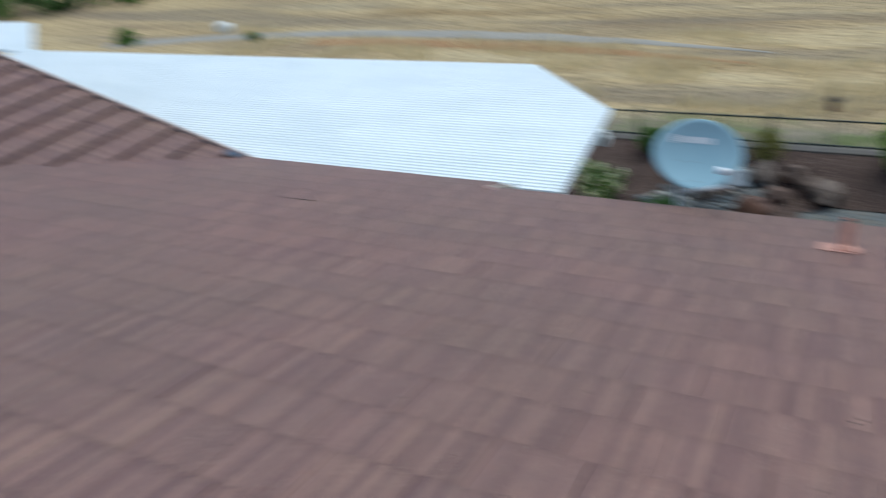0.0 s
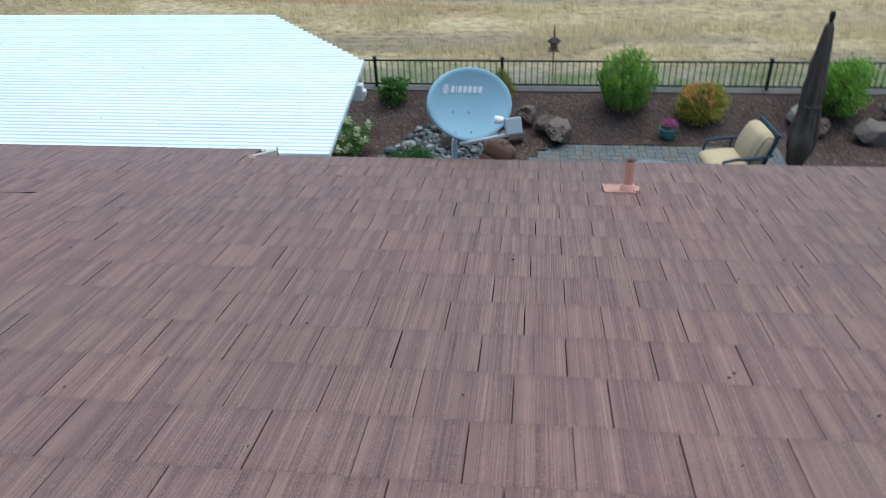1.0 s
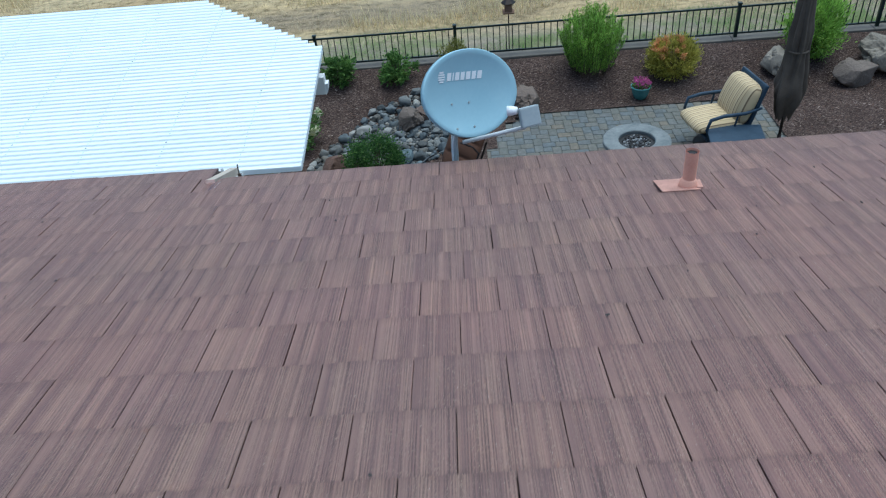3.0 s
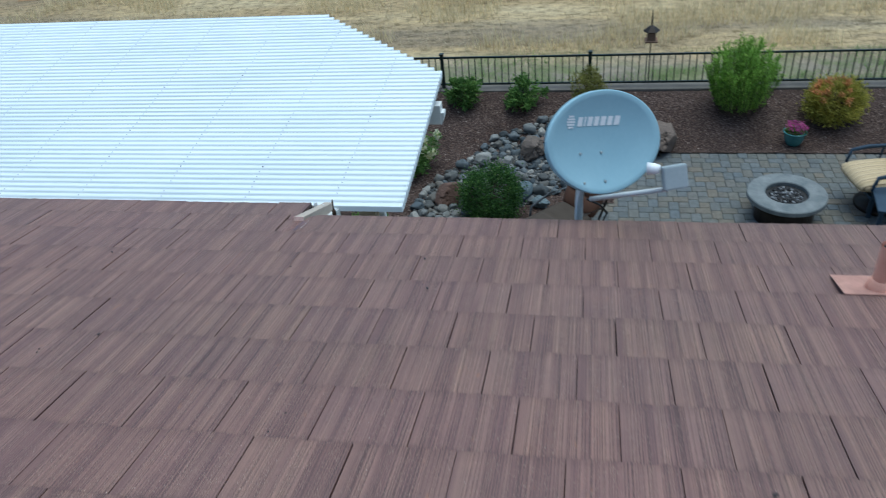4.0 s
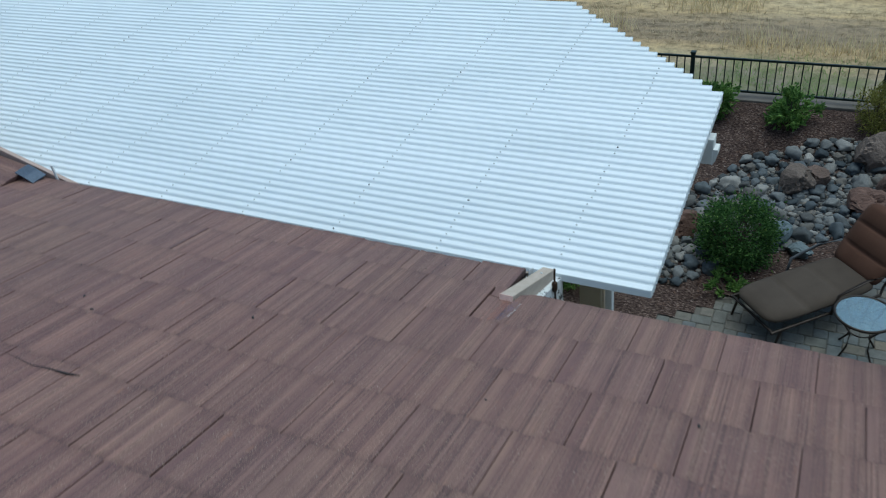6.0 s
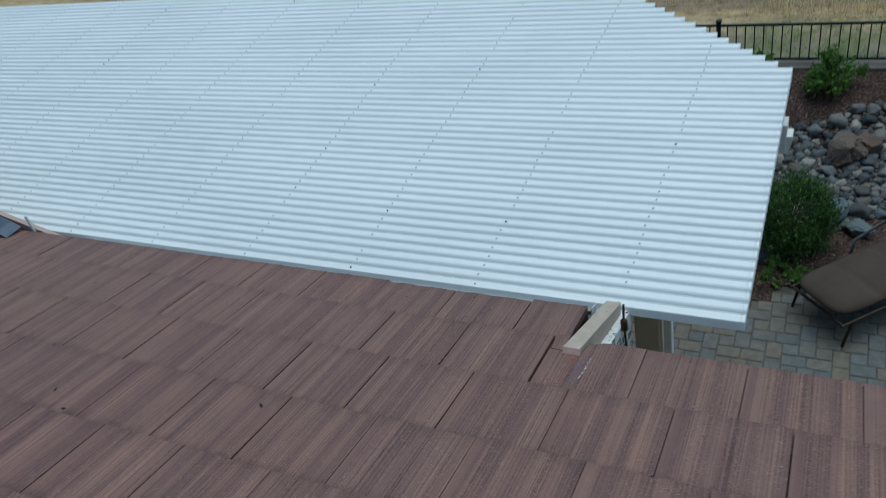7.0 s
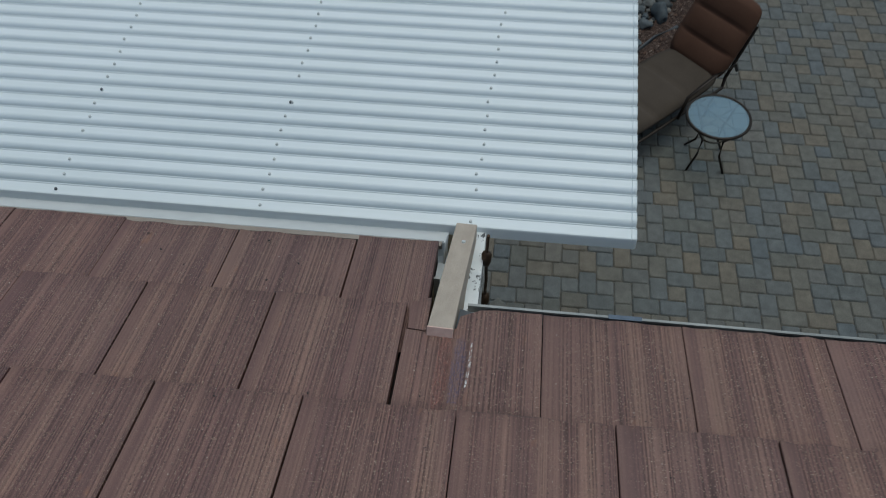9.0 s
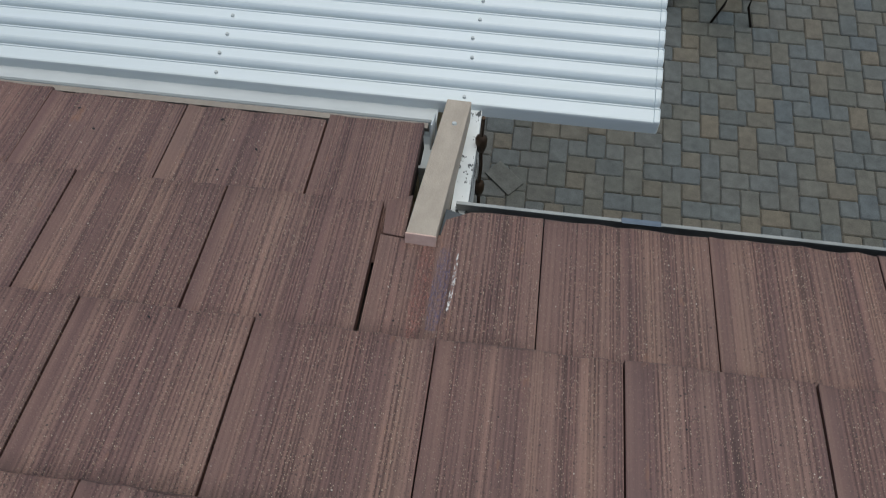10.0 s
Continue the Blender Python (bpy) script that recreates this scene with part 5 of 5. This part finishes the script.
umb = thing("patio_umbrella", "closed dark brown patio umbrella on a thin dark pole", "umbrella", pose(6.07, 4.91, 0))
part("base", lathe([(0.075, 0.0), (0.08, 0.012), (0.06, 0.025), (0.028, 0.04), (0.026, 0.16)], 28), BRONZE, umb, "dark round base", True)
part("pole", tubed([(0, 0, 0.05), (0, 0, 2.55)], 0.02, 12), BRONZE, umb)
bm = bmesh.new()
prof = [(0.085, 0.42), (0.13, 0.50), (0.16, 0.58), (0.185, 0.66), (0.20, 0.75), (0.205, 0.84), (0.19, 0.93), (0.175, 1.02), (0.16, 1.11), (0.15, 1.2), (0.14, 1.28), (0.135, 1.36), (0.14, 1.5),
        (0.135, 1.65), (0.125, 1.8), (0.115, 1.97), (0.10, 2.15), (0.08, 2.32), (0.06, 2.45), (0.03, 2.52)]
rings = []
for n, (r, z) in enumerate(prof):
    ring = []
    for k in range(64):
        a = 2 * math.pi * k / 64
        f = 0.86 + 0.11 * math.sin(5 * a + 2.3 * z + 0.9 * math.sin(2 * a + z)) + 0.08 * math.sin(9 * a - 1.2 * z) + 0.34 * noise.noise(Vector((math.cos(a) * 2.4, math.sin(a) * 2.4, z * 3.1)))
        ring.append(bm.verts.new((r * f * math.cos(a), r * f * math.sin(a), z + 0.04 * math.sin(8 * a) * (1 if n == 0 else 0))))
    rings.append(ring)
for a, b in zip(rings, rings[1:]):
    for k in range(64):
        bm.faces.new((a[k], a[(k + 1) % 64], b[(k + 1) % 64], b[k]))
bm.faces.new(rings[-1])
part("canopy", bm, CANOPY, umb, "folded dark brown cloth", True)
part("strap", tubed([(0.125 * math.cos(a), 0.125 * math.sin(a), 1.38) for a in (2 * math.pi * k / 24 for k in range(25))], 0.014, 6, False), CANOPY, umb)
part("finial", tubed([(0, 0, 2.5), (0, 0, 2.56), (0, 0, 2.6), (0, 0, 2.66)], [0.02, 0.035, 0.04, 0.03], 12), BRONZE, umb, "dark square finial")

# ---- dry grass blades near the fence and out over the field ----
rng = random.Random(77)
trail_x, trail_y = [p[0] for p in trail], [p[1] for p in trail]


def blades(name, count, reach, half, tall, wide, keep, material, label, category, bend=(0.7, 2.2)):
    """Thin bent blades over the ground."""
    vs, fs = [], []
    for _ in range(count):
        y = 7.95 + reach * rng.random() ** 1.7
        x = rng.uniform(-half - (y - 8) * 1.2, half + (y - 8) * 0.9)
        if not keep(x, y) or abs(y - np.interp(x, trail_x, trail_y)) < 0.42:
            continue
        h = rng.uniform(0.4, 1.0) * tall
        a, lean = rng.random() * 6.3, rng.uniform(*bend)
        w = wide * rng.uniform(0.6, 1.2) * (1 + (y - 8) * 0.07)
        z, o = hill(x, y), len(vs)
        ca, sa = math.cos(a), math.sin(a)
        vs += [(x - sa * w, y + ca * w, z - 0.01), (x + sa * w, y - ca * w, z - 0.01), (x + ca * h * lean, y + sa * h * lean, z + h)]
        fs.append((o, o + 1, o + 2))
    me = sheet_mesh(name, vs, fs, material)
    tagged(new(name, me), label, category, kind="stuff")


blades("dry_grass", 90000, 13.0, 10, 0.075, 0.0045, lambda x, y: noise.noise(Vector((x * 0.35, y * 0.9, 5))) > -0.35 + 0.4 * rng.random() and y > 8.6 + 0.8 * rng.random(), STRAW,
       "dry straw-coloured grass blades in drifts", "grass")
blades("tall_grass", 60000, 7.0, 10, 0.36, 0.006, lambda x, y: y > 9.3 and noise.noise(Vector((x * 0.55, y * 0.8, 2))) > -0.02 + 0.22 * rng.random(), PALESTRAW,
       "tall pale clumps of dry standing grass", "grass", (0.1, 0.7))
blades("green_weeds", 16000, 1.3, 10, 0.09, 0.004, lambda x, y: noise.noise(Vector((x * 0.6, y * 1.1, 8))) > 0.05 - (0.25 if x > 3.8 else 0.0), LEAFMID,
       "patches of green weeds along the fence", "weeds")

block = tagged(new("splash_block", finish("splash_block", boxed(-0.115, 0.115, -0.07, 0.07, 0.0, 0.012, 0.005), PAVER)), "small brown-grey splash block lying askew below the rain chain", "splash block")
block.matrix_basis = pose(0.22, 1.9, 0.002, 0, 0, -42)

# ---- pavers ----
patio = tagged(new("patio", finish("patio", boxed(-9, 8.2, -0.5, 6.34, -0.12, -0.012), JOINT)), "patio of grey, tan and blue-grey concrete pavers", "patio", kind="structure")


UNIT = 0.0628
rng = random.Random(12)
# one repeat of 8 by 8 units: pairs of upright pavers, pairs of lying pavers, squares between
REPEAT = [(0, 0, 2, 3), (0, 3, 2, 3), (4, 4, 2, 3), (4, 7, 2, 3), (6, 6, 3, 2), (9, 6, 3, 2), (2, 2, 3, 2), (5, 2, 3, 2), (2, 0, 2, 2), (2, 4, 2, 2), (6, 0, 2, 2), (6, 4, 2, 2)]


def stone_box(w, h, z0, z1, c):
    """A paver with worn, rounded upper edges."""
    a, b = w / 2, h / 2
    r = 0.011

    def ring(d, z):
        return [(-a + d + r, -b + d, z), (a - d - r, -b + d, z), (a - d, -b + d + r, z), (a - d, b - d - r, z), (a - d - r, b - d, z), (-a + d + r, b - d, z), (-a + d, b - d - r, z), (-a + d, -b + d + r, z)]

    vs = ring(0.0, z0) + ring(0.0, z1 - c) + ring(c, z1)
    fs = [(8 * t + k, 8 * t + (k + 1) % 8, 8 * t + 8 + (k + 1) % 8, 8 * t + 8 + k) for t in (0, 1) for k in range(8)]
    return vs, fs + [tuple(range(16, 24))]


PAVES = {(w, h): sheet_mesh("paver", *stone_box(w * UNIT - 0.0022, h * UNIT - 0.0022, -0.012, 0.0, 0.008), PAVER) for w, h in ((2, 2), (3, 2), (2, 3))}
rest_v, rest_f, singles = [], [], 0
for bi in range(-7, 14):
    for bj in range(-4, 9):
        for c, r, w, h in REPEAT:
            x, y = 1.5 + (8 * bi + c + w / 2) * UNIT, 2.385 + (8 * bj + r + h / 2) * UNIT
            if not on_patio(x, y, 0.06):
                continue
            z = rng.uniform(-0.002, 0.002)
            if 0.2 < x < 2.6 and 1.75 < y < 4.4 and singles < 300:
                ob = new("paver", PAVES[(w, h)])
                ob.parent, ob.matrix_basis = patio, pose(x, y, z, rng.uniform(-0.4, 0.4), rng.uniform(-0.4, 0.4), rng.uniform(-0.7, 0.7))
                singles += 1
            else:
                vs, fs = stone_box(w * UNIT - 0.0022, h * UNIT - 0.0022, -0.012, z, 0.008)
                o = len(rest_v)
                rest_v += [(x + a, y + b, cc) for a, b, cc in vs]
                rest_f += [tuple(o + i for i in f) for f in fs]
ob = new("pavers", sheet_mesh("pavers", rest_v, rest_f, PAVER))
ob.parent = patio
tagged(ob, kind="stuff")
# ---- roof tiles ----
def tile_shape(w, ln, seed, cut=None):
    """A flat shake tile: butt edge at y = 0, tail up the slope; slightly uneven."""
    rng = random.Random(seed)
    us = [-w / 2, -w / 2 + 0.002] + [w * (q / 9 - 0.5) for q in range(1, 9)] + [w / 2 - 0.002, w / 2]
    rows_ = [(0.0, -0.005), (0.0035, 0.0), (ln * 0.5, None), (ln, None)]
    vs, fs = [], []
    ragged = [rng.uniform(-0.0035, 0.0035) for _ in us]
    n = len(us)
    for j, (v, h) in enumerate(rows_):
        for i, u in enumerate(us):
            z = (h if h is not None else 0.0) - 0.030 * v / ln - (0.0008 if i in (0, n - 1) else 0.0) + rng.uniform(-0.0006, 0.0006)
            vs.append((u, v + (ragged[i] if j < 2 else 0.0), z))
    for j in range(3):
        for i in range(n - 1):
            fs.append((j * n + i, j * n + i + 1, (j + 1) * n + i + 1, (j + 1) * n + i))
    o = len(vs)
    vs += [(-w / 2, ragged[0], -0.026), (w / 2, ragged[-1], -0.026), (w / 2, ln, -0.056), (-w / 2, ln, -0.056)]
    fs += [(0, o, o + 1) + tuple(range(n - 1, 0, -1)), (0, n, 2 * n, 3 * n, o + 3, o), (n - 1, o + 1, o + 2, 4 * n - 1, 3 * n - 1, 2 * n - 1)]
    uv = [(v[0] / w + 0.5, v[1] / ln) for v in vs]
    return vs, fs, uv


def main_pose(x, s, turn=0.0):
    """x along the eave, s up the slope from it; local y runs up the slope."""
    up = Vector((0, -math.cos(ANGLE), math.sin(ANGLE)))
    nrm = Vector((0, math.sin(ANGLE), math.cos(ANGLE)))
    m = Matrix((up.cross(nrm), up, nrm)).transposed().to_4x4()
    m.translation = Vector((x, 0, EAVE)) + up * s
    return m @ Matrix.Rotation(turn, 4, "Z")


def wing_pose(y, s, turn=0.0):
    up = Vector((-math.cos(ANGLE), 0, math.sin(ANGLE)))
    nrm = Vector((math.sin(ANGLE), 0, math.cos(ANGLE)))
    m = Matrix((up.cross(nrm), up, nrm)).transposed().to_4x4()
    m.translation = Vector((-2.86, y, wing_z(-2.86))) + up * s
    return m @ Matrix.Rotation(turn, 4, "Z")


rng = random.Random(4)
LEN = EXPO + 0.06
GAPS = (0.0030, 0.0036, 0.0050, 0.0032, 0.0040, 0.0044, 0.0028, 0.0040)
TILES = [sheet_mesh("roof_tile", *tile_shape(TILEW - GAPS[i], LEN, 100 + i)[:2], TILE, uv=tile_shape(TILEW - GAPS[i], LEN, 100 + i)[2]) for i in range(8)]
rest_v, rest_f, rest_uv, singles = [], [], [], 0


def joined(m, w, ln):
    vs, fs, uv = tile_shape(w, ln, rng.randrange(10000))
    o = len(rest_v)
    rest_uv.extend(uv)
    rest_v.extend([tuple(m @ Vector(v)) for v in vs])
    rest_f.extend([tuple(o + i for i in f) for f in fs])


# where the joints stand in each course
EVEN = [-0.008, -0.030, -0.056, -0.063, -0.067, -0.082, -0.081] + [-0.088 - 0.007 * q for q in range(10)]
ODD = [0.1416, 0.139, 0.136, 0.119, 0.097, 0.077, 0.049] + [0.040 - 0.012 * q for q in range(10)]
for k in range(-1, 29):
    off = EVEN[k // 2] if k % 2 == 0 else ODD[(k + 1) // 2]
    s = (k * EXPO if k else 0.016) if k >= 0 else -0.234
    for i in range(-42, 36):
        x0 = off + TILEW * i
        x = x0 + TILEW / 2
        y = -s * math.cos(ANGLE)
        if x < XL + 0.2 or x > XR - 0.2 or (x < -3.05 - (0.22 - y) - 0.22):
            continue
        if k == -1 and x0 > -0.02:
            continue
        if k == 0 and i == 0:
            continue
        turn = rng.uniform(-0.0022, 0.0022)
        lift = rng.uniform(-0.001, 0.0012)
        if k == -1 and x0 + TILEW > 0.0:
            w = 0.038 - x0
            joined(main_pose(x0 + w / 2, s, 0) @ Matrix.Translation((0, 0, lift)), w - 0.004, LEN)
            continue
        slip = 0.017 if k == -1 and -0.82 < x < -0.17 else 0.0
        m = main_pose(x + rng.uniform(-0.0008, 0.0008), s + slip + rng.uniform(-0.003, 0.003), turn) @ Matrix.Translation((0, 0, lift))
        if -1.3 < x < 2.85 and k < 22 and singles < 300:
            ob = new("roof_tile", rng.choice(TILES))
            ob.parent, ob.matrix_basis = roof, m
            singles += 1
        else:
            joined(m, TILEW - rng.choice(GAPS), LEN)
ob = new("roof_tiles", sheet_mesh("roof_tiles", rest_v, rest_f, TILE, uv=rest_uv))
ob.parent = roof
tagged(ob, kind="stuff")

# the notched tile at the bracket and the loose sliver beside it
def cut_tile(pts, m, name):
    bm = bmesh.new()
    up = [bm.verts.new(m @ Vector((u, v, -0.030 * v / LEN))) for u, v in pts]
    dn = [bm.verts.new(m @ Vector((u, v, -0.026 - 0.030 * v / LEN))) for u, v in pts]
    bm.faces.new(up)
    bm.faces.new(dn[::-1])
    for i in range(len(pts)):
        j = (i + 1) % len(pts)
        bm.faces.new((up[i], dn[i], dn[j], up[j]))
    layer = bm.loops.layers.uv.new("UVMap")
    back = m.inverted()
    for face in bm.faces:
        for loop in face.loops:
            p = back @ loop.vert.co
            loop[layer].uv = (p.x / TILEW + 1.0, p.y / LEN)
    part(name, bm, TILE, roof)


# local x runs against the eave direction here, so u is measured to the left
M0 = main_pose(0.0, 0.0)
flip = 1 if (M0.to_3x3() @ Vector((1, 0, 0))).x > 0 else -1
outline = [(0.0, 0.098), (0.047, 0.102), (0.047, 0.085), (0.114, 0.085), (0.12, 0.045), (0.165, 0.020), (0.2, 0.016), (0.308, 0.016), (0.308, LEN), (0.0, LEN)]
cut_tile([(u * flip, v) for u, v in outline], M0, "roof_tile")
cut_tile([(u * flip, v) for u, v in ((-0.002, 0.012), (0.046, -0.008), (0.046, 0.098), (0.004, 0.094))], M0, "tile_sliver")

rest_v, rest_f, rest_uv = [], [], []
WEXPO = 0.404
for k in range(0, 16):
    off = 0.0 if k % 2 == 0 else 0.155
    s = k * WEXPO - 0.02
    for i in range(-30, 2):
        y = off + TILEW * i + 0.02
        x = -2.86 - s * math.cos(ANGLE)
        if y < -8.4 or y < 0.22 - (-3.05 - x) - 0.5:
            continue
        if y + TILEW / 2 > 0.225:
            continue
        if y + TILEW / 2 < 0.225 < y + 1.6 * TILEW - 0.1:
            gap = 0.232 - (y + TILEW / 2)
            joined(wing_pose(y + TILEW / 2 + gap / 2, s) @ Matrix.Diagonal((1, 1, 1.6, 1)), gap - 0.003, WEXPO + 0.06)
        joined(wing_pose(y, s, rng.uniform(-0.002, 0.002)) @ Matrix.Diagonal((1, 1, 1.6, 1)), TILEW - 0.002, WEXPO + 0.06)
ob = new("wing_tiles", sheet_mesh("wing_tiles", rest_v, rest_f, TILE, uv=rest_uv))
ob.parent = wing
tagged(ob, kind="stuff")
